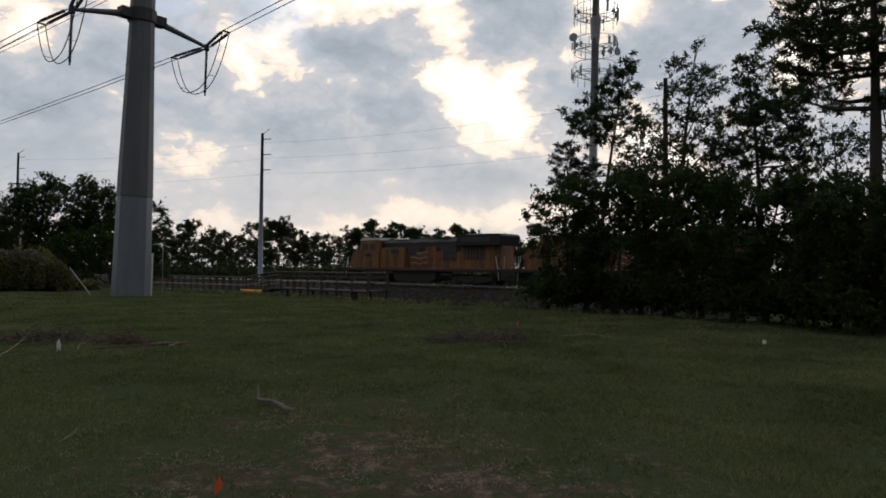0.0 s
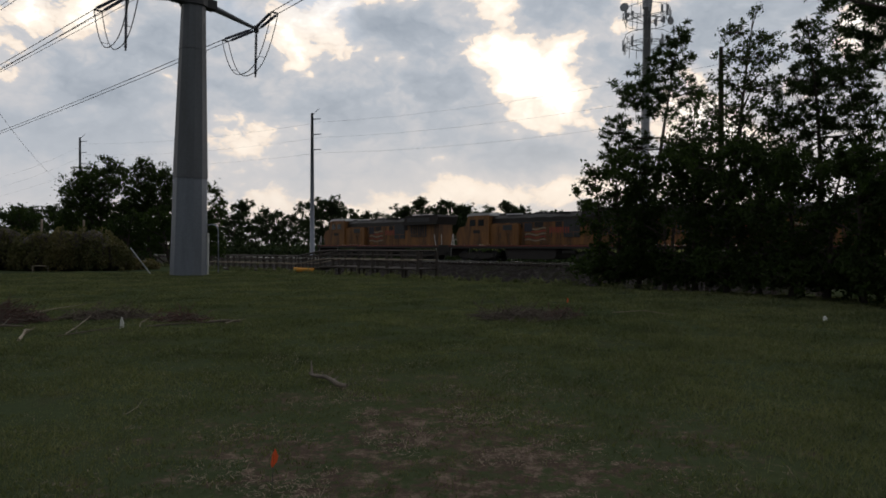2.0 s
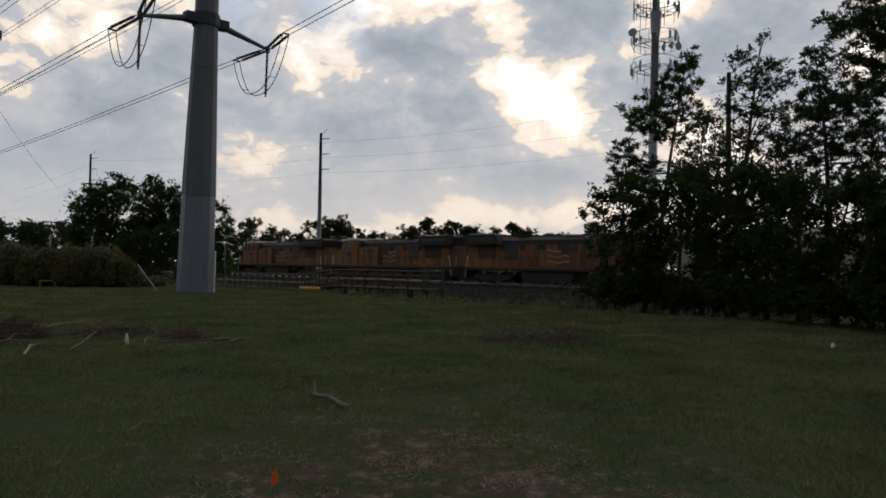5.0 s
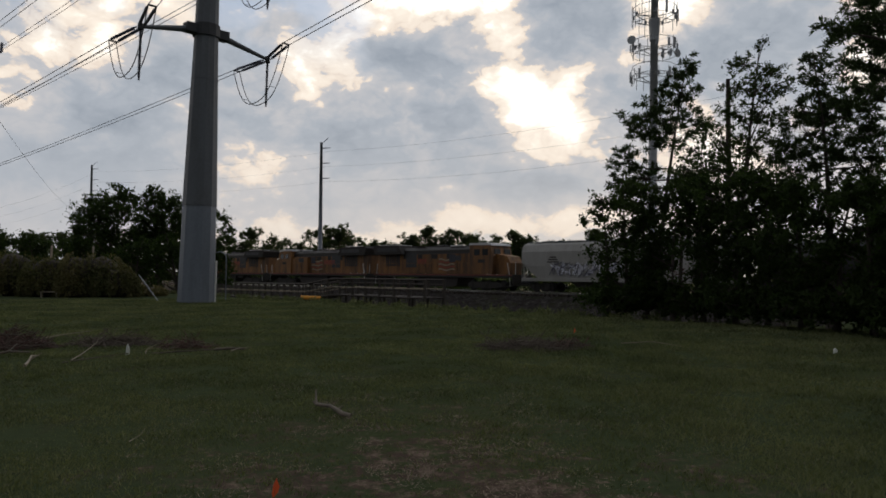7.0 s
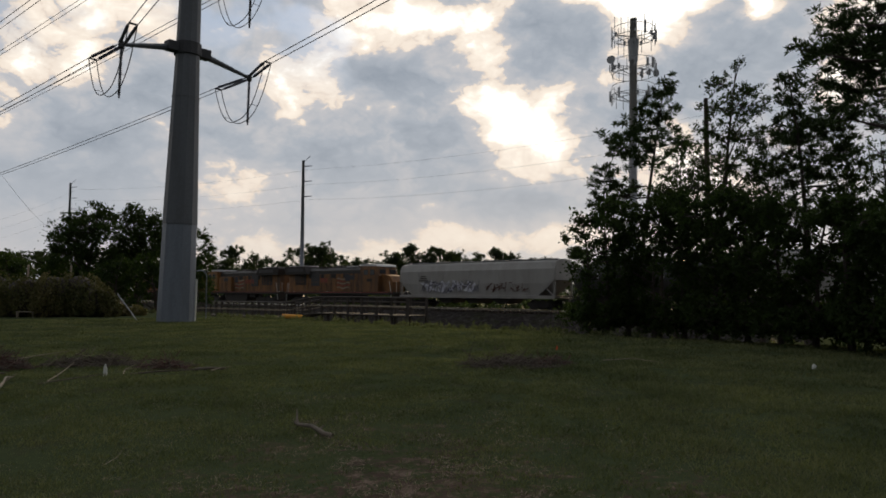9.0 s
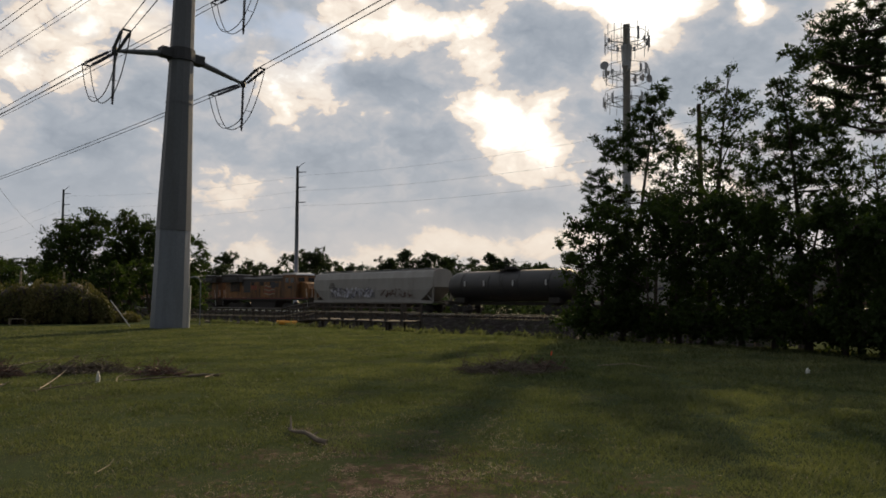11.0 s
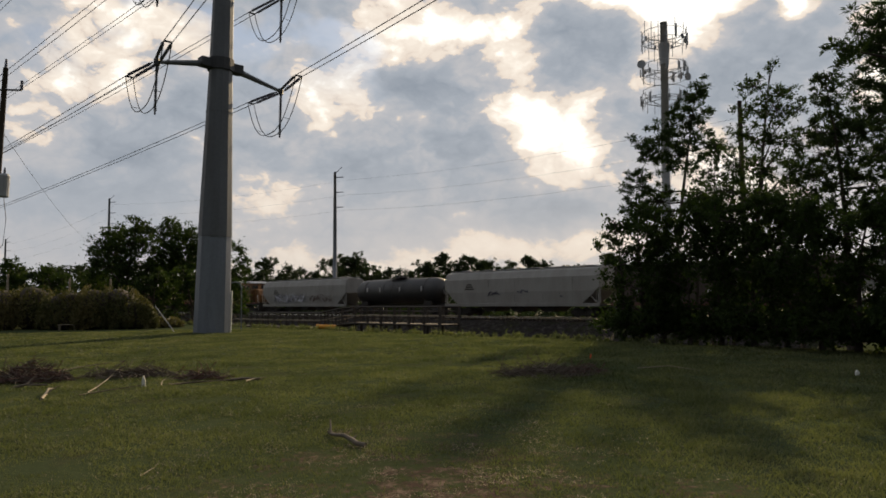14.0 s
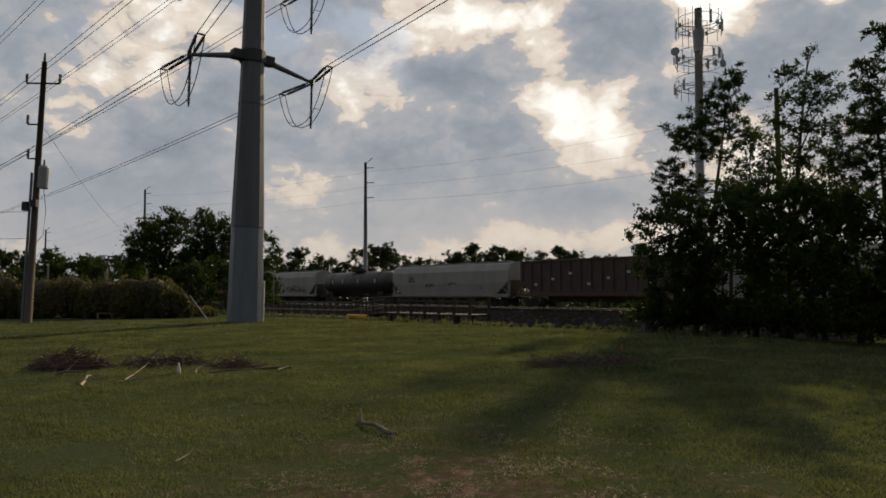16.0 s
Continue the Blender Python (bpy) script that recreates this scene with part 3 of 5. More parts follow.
def build_left_trees():
    oaks = "oaks beyond the hedge"
    for az, d, lobes, seed, label in ((-25.0, 68, BROAD_OAK, 400, "broad rounded green oak beyond the hedge"),
                                      (-21.7, 70, TWIN_OAK, 401, "tall rounded green oak beyond the hedge"),
                                      (-18.0, 71, SMALL_OAK, 402, "smaller green oak behind the steel pole")):
        lobed_tree("tree", az, d, lobes, seed, label, LEAF, oaks, False, 17, 30, 0.42, 0.1, 0.6, 0.28)
    for i, (az, d, h, w) in enumerate([(-29.6, 78, 5.4, 2.2), (-32.4, 76, 5.8, 2.3), (-27.4, 72, 4.4, 2.2), (-35.6, 74, 5.6, 2.3), (-39, 72, 5.8, 2.4),
                                       (-23.3, 62, 4.2, 2.2), (-20.4, 61, 4.4, 2.2), (-17.6, 60, 3.6, 1.8)]):
        lobed_tree("tree", az, d, round_lobes(h, w, 0.7, 410 + i, 12), 410 + i, "low dark green tree behind the hedge", LEAF, oaks, False, 7, 30, 0.45, 0.12)
    rng = random.Random(9)
    wood = "far wood behind the railway"
    az, i = -44.0, 0
    while az < 34:
        d = rng.uniform(165, 200)
        crown = rng.random()
        h = rng.uniform(8.6, 11.2) * (0.9 if az > 7 else 1)
        if crown < 0.3:
            # open flat-topped pine
            w = rng.uniform(1.8, 2.6)
            lobes = [(rng.uniform(-1, 1) * w, h + rng.uniform(-0.6, 1.4), rng.uniform(0.8, 1.3)) for _ in range(9)] + [(rng.uniform(-1, 1) * w, h - k * 1.3, 1.1) for k in range(1, 6)]
            lobed_tree("pine_tree", az, d, lobes, 500 + i, "distant flat-topped pine of the far wood", FARLEAF, wood, True, 8, 24, 0.5, 0.2, 0.2, 0.2)
        else:
            w = rng.uniform(2.8, 4.4)
            lobes = round_lobes(h + (1.2 if crown > 0.85 else 0), w, 2.4, 500 + i, 12)
            lobed_tree("tree", az, d, lobes, 500 + i, "distant rounded treetop of the far wood", FARLEAF, wood, False, 4, 30, 0.62, 0.2, 0.5, 0.2)
        az += rng.uniform(0.6, 0.95)
        i += 1
    for az, d, h, w in ((-1.0, 172, 13.0, 3.6), (0.9, 174, 12.8, 3.8), (6.0, 168, 11.9, 3.6)):
        lobed_tree("tree", az, d, round_lobes(h, w, 4.0, int(az * 10) + 700, 12), 700 + int(az * 10), "domed treetop standing above the far wood", FARLEAF, wood, False, 7, 34, 0.62, 0.2, 0.5, 0.22)
    # undergrowth along the far side of the line
    centres, radii = [], []
    gen = np.random.default_rng(8)
    for s in np.arange(-5, 230, 1.2):
        for q in (26, 34):
            p = rail(s + gen.normal(), q + gen.normal() * 2)
            h = gen.uniform(1.0, 3.8)
            for v in (0.15, 0.5, 0.9):
                centres.append((p.x, p.y, -1.4 + h * v))
                radii.append(1.2)
    for az in np.arange(-44, 14, 0.27):
        x, y = polar(az + gen.normal() * 0.1, 206 + gen.normal() * 3)
        h = gen.uniform(7.5, 10.5)
        for v in (0.08, 0.24, 0.4, 0.56, 0.74, 0.95):
            centres.append((x, y, -1.4 + h * v))
            radii.append(1.7)
    root = tagged(new("undergrowth"), "dark undergrowth along the far side of the railway", "bushes", kind="stuff")
    leaf_mesh("bush_leaves", centres, radii, 46, 0.3, FARLEAF, root, gen)


build_left_trees()


def build_vine_bank():
    rng = np.random.default_rng(12)
    root = thing("vine_hedge", pose(0, 0, 0), "fence bank overgrown with draped brown and green vines", "hedge")
    bm = bmesh.new()
    pos, along, across = [], [], []
    for i in range(24):
        u = i / 23
        x = -19.4 - 30 * u + rng.normal() * 0.4
        y = 46.5 - 3.5 * u + rng.normal() * 0.7
        h = 2.75 * min(1.0, 0.3 + u * 9) * rng.uniform(0.8, 1.08)
        wide, deep = rng.uniform(0.9, 1.6), rng.uniform(0.9, 1.7)
        bmesh.ops.create_icosphere(bm, subdivisions=3, radius=1.0, matrix=Matrix.LocRotScale((x, y, h * 0.4), None, (wide * 0.85, deep * 0.8, h * 0.52)))
        # vines hang down over each hump in strands
        for k in range(120):
            a = rng.uniform(math.pi * 0.9, math.tau * 1.05)
            v0 = rng.uniform(0.25, 1.0)
            n = int(rng.uniform(18, 44))
            t = np.linspace(0, 1, n)
            v = v0 * (1 - t * rng.uniform(0.4, 1.0))
            reach = np.sqrt(np.clip(1.06 - v ** 2.4, 0.03, 1)) + 0.06
            px = x + math.cos(a) * wide * reach + rng.normal(size=n) * 0.06
            py = y + math.sin(a) * deep * reach + rng.normal(size=n) * 0.06
            pos.append(np.stack([px, py, np.maximum(h * v, 0.05) + rng.normal(size=n) * 0.05], 1))
    pos = np.concatenate(pos)
    n = len(pos)
    a = unit(rng.normal(size=(n, 3)) + np.array((0, -0.3, -0.7)))
    b = unit(np.cross(a, rng.normal(size=(n, 3))))
    s = 0.085 * rng.uniform(0.6, 1.4, n)[:, None]
    for v in bm.verts:
        v.co += Vector(noise.noise_vector(v.co * 0.9)) * 0.22
        v.co.z = max(v.co.z, -0.1)
    part("bank", bm, BARK, root, "tangled brown stems", smooth=True)
    leaf_cards("vines", pos, a * s, b * s * 0.6, VINE, root)


build_vine_bank()


# ---- railway ----
def build_track():
    root = tagged(new("railway_track"), "straight railway track on a grey ballast bank", "railway", kind="structure")
    for q in (-0.72, 0.72):
        bm = bmesh.new()
        box(bm, 0, 0, -0.02, 900, 0.07, 0.05)
        box(bm, 0, 0, -0.09, 900, 0.02, 0.10)
        box(bm, 0, 0, -0.155, 900, 0.14, 0.025)
        part("rail", bm, CHROMEY, root, "steel rail with a shiny head", Matrix.Translation(rail(0, q)) @ pose(0, 0, 0, 0, 0, TRACK_YAW))
    bm = bmesh.new()
    box(bm, 0, 0, 0, 0.23, 2.6, 0.18, 0.01)
    first = part("sleeper", bm, CREOSOTE, root)
    for i in range(240):
        ob = first if i == 0 else new("sleeper", first.data)
        ob.parent = root
        ob.matrix_basis = Matrix.Translation(rail(-60 + i * 0.52, 0, -0.26)) @ pose(0, 0, 0, 0, 0, TRACK_YAW)


build_track()


# ---- the train ----
SPEED = 7.146
moving, rolling = [], []
FREIGHT = "cars of the freight train"


def bits(specs, bevel=0.0):
    bm = bmesh.new()
    for s in specs:
        box(bm, *s, bevel)
    return bm


def wheel_mesh(radius):
    bm = bmesh.new()
    for y in (-0.75, 0.75):
        side = 1 if y > 0 else -1
        tube(bm, [(0, y - side * 0.06, 0), (0, y, 0)], [radius + 0.025, radius], 18)
        tube(bm, [(0, y, 0), (0, y + side * 0.07, 0)], [radius, radius - 0.02], 18)
        for k in range(4):
            a = k * math.pi / 2
            box(bm, math.cos(a) * radius * 0.55, y + side * 0.08, math.sin(a) * radius * 0.55, 0.12, 0.03, 0.12)
    tube(bm, [(0, -0.95, 0), (0, 0.95, 0)], 0.09, 10)
    return bm


def bogie(root, cx, axles, radius):
    """A truck with side frames, springs and rolling wheelsets."""
    half = (axles[-1] - axles[0]) / 2
    bm = bmesh.new()
    for y in (-1.05, 1.05):
        prism(bm, [(-half - 0.45, radius - 0.12), (-half - 0.45, radius + 0.2), (-half * 0.5, radius + 0.34), (half * 0.5, radius + 0.34),
                   (half + 0.45, radius + 0.2), (half + 0.45, radius - 0.12), (half * 0.4, radius - 0.3), (-half * 0.4, radius - 0.3)], y - 0.07, y + 0.07)
        for a in axles:
            box(bm, a, y * 1.04, radius, 0.3, 0.22, 0.3, 0.03)
        for k in (-0.18, 0.0, 0.18):
            tube(bm, [(k, y * 1.08, radius - 0.22), (k, y * 1.08, radius + 0.25)], 0.07, 8)
    box(bm, 0, 0, radius + 0.15, 0.5, 2.1, 0.3, 0.04)
    truck = part("bogie", bm, UNDER, root, "grimy cast steel bogie", pose(cx, 0, 0))
    for a in axles:
        w = part("wheelset", wheel_mesh(radius), IRON, truck, "", pose(a, 0, radius))
        rolling.append((w, a, radius))


def coupler(root, x, side):
    bm = bmesh.new()
    box(bm, x - side * 0.35, 0, 0.87, 0.7, 0.2, 0.22, 0.03)
    box(bm, x, 0, 0.87, 0.3, 0.32, 0.3, 0.05)
    part("coupler", bm, IRON, root)


def grab(root, points, r=0.02, name="handrail", mat=None):
    bm = bmesh.new()
    tube(bm, points, r, 6)
    return part(name, bm, mat or YELLOW, root)


def locomotive(front, length, reverse, label, seed, flag):
    """A six-axle wide-cab diesel; built facing +x, turned end for end if reversed."""
    root = thing("locomotive", pose(0, 0, 0), label, "locomotive", FREIGHT)
    L = length
    rng = random.Random(seed)
    # frame, deck, tank
    bm = bits([(-L / 2, 0, 1.42, L - 1.3, 2.9, 0.34)], 0.04)
    part("underframe", bm, UNDER, root, "black frame and walkway")
    for y in (-1.46, 1.46):
        part("sill_stripe", bits([(-L / 2, y, 1.52, L - 1.5, 0.012, 0.07)]), REDSTRIPE, root, "thin red sill line")
    bm = bmesh.new()
    prism(bm, [(-8.2, 0.45), (-8.0, 1.25), (-14.0, 1.25), (-13.8, 0.45), (-13.3, 0.3), (-8.7, 0.3)], -1.25, 1.25)
    part("fuel_tank", bm, GREYPAINT, root, "grey fuel tank slung under the frame")
    part("air_tank", tube(bmesh.new(), [(-14.6, 1.1, 0.95), (-16.0, 1.1, 0.95)], 0.2, 12), UNDER, root)
    # nose and cab
    bm = bmesh.new()
    prism(bm, [(-1.5, 1.6), (-1.35, 2.7), (-1.75, 3.35), (-3.3, 3.62), (-3.3, 1.6)], -0.95, 0.95)
    part("nose", bm, YELLOW, root, "rounded yellow nose")
    bm = bmesh.new()
    prism(bm, [(-3.2, 1.6), (-3.1, 3.4), (-3.5, 4.45), (-6.2, 4.5), (-6.2, 1.6)], -1.5, 1.5)
    cab = part("cab", bm, YELLOW, root, "wide yellow crew cab")
    for x, w in ((-4.1, 0.75), (-5.2, 0.75)):
        for y in (-1.505, 1.505):
            part("side_window", bits([(x, y, 3.78, w, 0.03, 0.62)], 0.01), GLASS, cab, "dark side window")
    for y in (-0.75, 0.75):
        part("windscreen", bits([(-3.18, y, 3.85, 0.06, 0.9, 0.5)], 0.01), GLASS, cab)
    # cab roof: its light grey made paler, a painted sky reflection
    bm = bmesh.new()
    prism(bm, [(-3.3, 4.42), (-3.45, 4.62), (-4.2, 4.72), (-6.25, 4.7), (-6.3, 4.45)], -1.46, 1.46)
    part("cab_roof", bm, SHEEN_AND_MARKS, root, "pale grey cab roof with the sky's reflection painted in")
    # hood
    body = part("hood", bits([(-11.8, 0, 2.7, 11.2, 1.9, 2.2)], 0.05), YELLOW, root, "faded yellow engine hood")
    part("hood_roof", loft(bmesh.new(), [(-0.98, 3.74), (-0.98, 4.12), (-0.62, 4.46), (0.62, 4.46), (0.98, 4.12), (0.98, 3.74)], -6.2, -17.4), SATIN, root,
         "dark satin hood roof with sloped shoulders")
    for k in range(5):
        part("roof_vent", bits([(-7.2 - k * 2.05, 0, 4.52, 1.1 + 0.5 * (k % 2), 1.0, 0.16)], 0.03), GREYPAINT, root)
        part("roof_panel", loft(bmesh.new(), [(0.64, 4.47), (0.97, 4.16), (0.985, 4.175), (0.655, 4.485)], -7.0 - k * 2.1, -8.3 - k * 2.1), SATIN, root)
    part("cabinet", bits([(-8.0, 0.75, 2.6, 3.5, 1.2, 2.0)], 0.04), YELLOW, root)
    part("exhaust", bits([(-11.5, 0, 4.6, 1.3, 0.6, 0.18)], 0.05), IRON, root)
    # first hatch is pale to paint a sky highlight along the roof
    part("roof_hatch", bits([(-8.7, 0, 4.53, 1.9, 1.5, 0.12)], 0.03), SHEEN_AND_MARKS, root)
    part("roof_hatch", bits([(-14.2, 0, 4.53, 1.5, 1.5, 0.12)], 0.03), GREYPAINT, root)
    # radiator end with wide wings
    bm = bmesh.new()
    prism(bm, [(-17.0, 1.6), (-17.0, 4.3), (-L + 1.0, 4.3), (-L + 1.0, 1.6)], -0.98, 0.98)
    part("radiator_cabin", bm, YELLOW, root)
    bm = bmesh.new()
    prism(bm, [(-16.4, 3.75), (-17.0, 4.72), (-L + 0.9, 4.78), (-L + 0.65, 4.55), (-L + 0.95, 3.75)], -1.5, 1.5)
    part("radiator_housing", bm, GREYPAINT, root, "overhanging dark radiator housing")
    # pale sheet that paints the sky's highlight on the radiator top
    part("radiator_top", bits([(-19.2, 0, 4.8, 3.0, 2.5, 0.06)], 0.02), SHEEN_AND_MARKS, root)
    for y in (-1.515, 1.515):
        part("radiator_screen", bits([(-18.9, y, 4.28, 3.4, 0.02, 0.42)]), IRON, root)
    for sy in (1, -1):
        for k in range(7):
            part("louvre", bits([(-17.4 - k * 0.36, sy * 1.0, 3.1, 0.2, 0.08, 1.3)], 0.01), IRON, root)
        part("dark_grille", bits([(-15.4, sy * 0.97, 3.1, 1.7, 0.06, 1.6)], 0.01), IRON, root, "black intake grille")
        part("dark_grille", bits([(-8.4, sy * (1.37 if sy > 0 else 0.97), 3.25, 1.1, 0.06, 0.5)], 0.01), IRON, root, "black intake grille")
        for k in range(9):
            wide = k < 3 and sy > 0
            part("hood_door", bits([(-6.9 - k * 0.95, sy * (1.36 if wide else 0.962), 2.7, 0.86, 0.03, 1.6 if wide else 1.9)], 0.008), YELLOW, root)
            part("door_latch", bits([(-6.6 - k * 0.95, sy * (1.38 if wide else 0.985), 2.5, 0.05, 0.02, 0.5)]), IRON, root)
        # markings reduced to a plain emblem and bars
        y = sy * 1.0
        x0 = -10.2 if sy > 0 else -8.7
        for k in range(5):
            bm = bmesh.new()
            pts = [(x0 - j * 0.3, 2.0 + k * 0.26 + 0.08 * math.sin(j * 1.1)) for j in range(9)]
            vs = [bm.verts.new((px, y, pz)) for px, pz in pts] + [bm.verts.new((px, y, pz + 0.13)) for px, pz in pts[::-1]]
            bm.faces.new(vs)
            part("flag_stripe", bm, REDSTRIPE if k % 2 else WORNGREY, body, "waving painted stripe")
        part("flag_canton", bits([(x0 - 0.4, y + sy * 0.004, 3.25, 0.9, 0.01, 0.8)]), BLUEPAINT, body, "dull blue painted field")
        for k in range(flag):
            part("letter_bar", bits([(-13.1 - k * 0.28, y, 2.95, 0.16, 0.01, 0.55)]), REDSTRIPE, body)
        part("number_bar", bits([(-4.6, sy * 1.512, 2.9, 0.9, 0.01, 0.32)]), GREYPAINT, cab)
        part("hood_gutter", bits([(-11.8, sy * 0.975, 3.76, 11.0, 0.03, 0.08)]), IRON, root)
        for k in range(4):
            part("soot_panel", bits([(-9.6 - k * 2.2, sy * 0.972, 3.45, 0.7 + 0.3 * (k % 2), 0.02, 0.5)]), GREYPAINT, root)
    # rails, steps, pilots
    for y in (-1.4, 1.4):
        grab(root, [(-6.4, y, 2.75), (-L + 0.9, y, 2.75)])
        for k in range(9):
            x = -6.6 - k * (L - 7.8) / 8
            grab(root, [(x, y, 1.55), (x, y, 2.75)], 0.018, "stanchion")
        for x, sgn in ((-1.0, 1), (-L + 1.0, -1)):
            grab(root, [(x, y, 0.5), (x - sgn * 0.1, y, 1.6), (x - sgn * 0.35, y, 2.7)], 0.03, "handrail", WHITE)
            for k in range(4):
                part("step", bits([(x - sgn * 0.15 - sgn * 0.05 * k, y * 0.94, 0.45 + 0.36 * k, 0.35, 0.45, 0.04)]), UNDER, root)
    for x in (-0.75, -L + 0.75):
        part("pilot", bits([(x, 0, 1.0, 0.12, 2.8, 0.95)], 0.03), UNDER, root, "black pilot plate")
        for y in (-0.9, 0.9):
            grab(root, [(x, y, 1.5), (x, y, 2.7)], 0.02, "end_rail", WHITE)
    coupler(root, -0.2, 1)
    coupler(root, -L + 0.2, -1)
    bogie(root, -4.3, (-1.95, 0.0, 1.95), 0.53)
    bogie(root, -L + 4.3, (-1.95, 0.0, 1.95), 0.53)
    moving.append((root, front, length, reverse))
    return root


def scribble(root, x0, x1, z0, z1, y, mat, seed, width=0.06):
    """Sprayed tangle of strokes with no letters in it."""
    rng = random.Random(seed)
    bm = bmesh.new()
    n = int((x1 - x0) / 0.3)
    for i in range(n):
        cx = x0 + (i + 0.5) * (x1 - x0) / n
        pts = [Vector((cx + rng.uniform(-0.45, 0.45), y, rng.uniform(z0, z1))) for _ in range(5)]
        for a, b, c in zip(pts, pts[1:], pts[2:]):
            last = None
            for k in range(6):
                u = k / 5
                p = a.lerp(b, u).lerp(b.lerp(c, u), u)
                now = (bm.verts.new((p.x, y, p.z)), bm.verts.new((p.x + width * 0.5, y, p.z + width)))
                if last:
                    bm.faces.new((last[0], now[0], now[1], last[1]))
                last = now
    return tagged(part("graffiti", bm, mat, root, "tangle of sprayed paint strokes"), kind="stuff")


def covered_hopper(front, length, paint, label, seed, sprayed):
    root = thing("hopper_car", pose(0, 0, 0), label, "railcar", FREIGHT)
    L = length
    bm = bmesh.new()
    section = [(1.5, 1.25), (1.56, 2.4), (1.5, 3.7), (1.2, 4.35), (0.6, 4.55)]
    xs = [(-0.6, 2.7), (-1.5, 1.95), (-2.5, 1.25), (-L + 2.5, 1.25), (-L + 1.5, 1.95), (-L + 0.6, 2.7)]
    rings = []
    for x, zlow in xs:
        prof = [(w, max(h, zlow)) for w, h in section]
        rings.append([bm.verts.new((x, w, h)) for w, h in prof] + [bm.verts.new((x, -w, h)) for w, h in prof[::-1]])
    n = len(rings[0])
    for a, b in zip(rings, rings[1:]):
        for k in range(n):
            bm.faces.new((a[k], b[k], b[(k + 1) % n], a[(k + 1) % n]))
    bm.faces.new(rings[0])
    bm.faces.new(rings[-1][::-1])
    bmesh.ops.recalc_face_normals(bm, faces=bm.faces[:])
    body = part("body", bm, paint, root, "curved hopper side sheets")
    for y in (-1.5, 1.5):
        part("side_sill", bits([(-L / 2, y, 1.15, L - 1.2, 0.12, 0.3)], 0.02), paint, root)
    for x in (-1.3, -L + 1.3):
        part("end_platform", bits([(x, 0, 1.08, 1.6, 2.9, 0.12)], 0.02), UNDER, root)
    for x, sgn in ((-0.75, -1), (-L + 0.75, 1)):
        for y in (-1.35, 1.35):
            part("end_post", bits([(x, y, 2.3, 0.12, 0.12, 2.3)]), paint, root)
            brace = bmesh.new()
            tube(brace, [(x, y, 1.2), (x + sgn * 1.9, y, 2.8)], 0.05, 6)
            part("brace", brace, paint, root)
            lad = bmesh.new()
            for k in range(8):
                tube(lad, [(x - 0.2, y * 1.06, 1.1 + k * 0.42), (x + 0.2, y * 1.06, 1.1 + k * 0.42)], 0.016, 5)
            for e in (-0.2, 0.2):
                tube(lad, [(x + e, y * 1.06, 0.9), (x + e, y * 1.06, 4.3)], 0.02, 5)
            part("ladder", lad, paint, root)
    for y in (-0.62, 0.62):
        part("running_board", bits([(-L / 2, y, 4.62, L - 1.6, 0.35, 0.04)]), ZINC, root)
    for k in range(6):
        part("roof_hatch", bits([(-2.6 - k * (L - 5.2) / 5, 0, 4.64, 1.2, 0.6, 0.14)], 0.04), paint, root)
    for k in range(3):
        x = -L / 2 + (k - 1) * 3.6
        bm = bmesh.new()
        prism(bm, [(x - 1.7, 1.3), (x + 1.7, 1.3), (x + 0.45, 0.5), (x - 0.45, 0.5)], -1.1, 1.1)
        part("outlet_bay", bm, UNDER, root, "grimy discharge bay")
    for k in range(5):
        part("weld_seam", bits([(-3.4 - k * (L - 6.8) / 4, 1.555, 2.5, 0.05, 0.02, 2.3)]), paint, body)
    for k in range(3):
        part("stencil_bar", bits([(-4.2, 1.565, 2.75 + 0.22 * k, 1.3 - 0.3 * k, 0.012, 0.1)]), GREYPAINT, body)
    if sprayed:
        scribble(body, -11.3, -4.2, 1.45, 2.6, 1.585, GRAFFITI_PALE, seed, 0.2)
        scribble(body, -11.6, -4.0, 1.4, 2.75, 1.592, GRAFFITI_DARK, seed + 1, 0.07)
        scribble(body, -17.6, -12.4, 1.5, 2.5, 1.59, BARNRED, seed + 2, 0.07)
    else:
        for x, z, w in ((-7.3, 2.2, 0.9), (-10.9, 2.3, 0.8), (-15.9, 2.0, 0.4)):
            scribble(body, x - w, x + w * 0.3, z - 0.25, z + 0.3, 1.585, GRAFFITI_DARK, seed + int(-x), 0.1)
    coupler(root, -0.2, 1)
    coupler(root, -L + 0.2, -1)
    bogie(root, -2.6, (-0.88, 0.88), 0.46)
    bogie(root, -L + 2.6, (-0.88, 0.88), 0.46)
    moving.append((root, front, length, False))


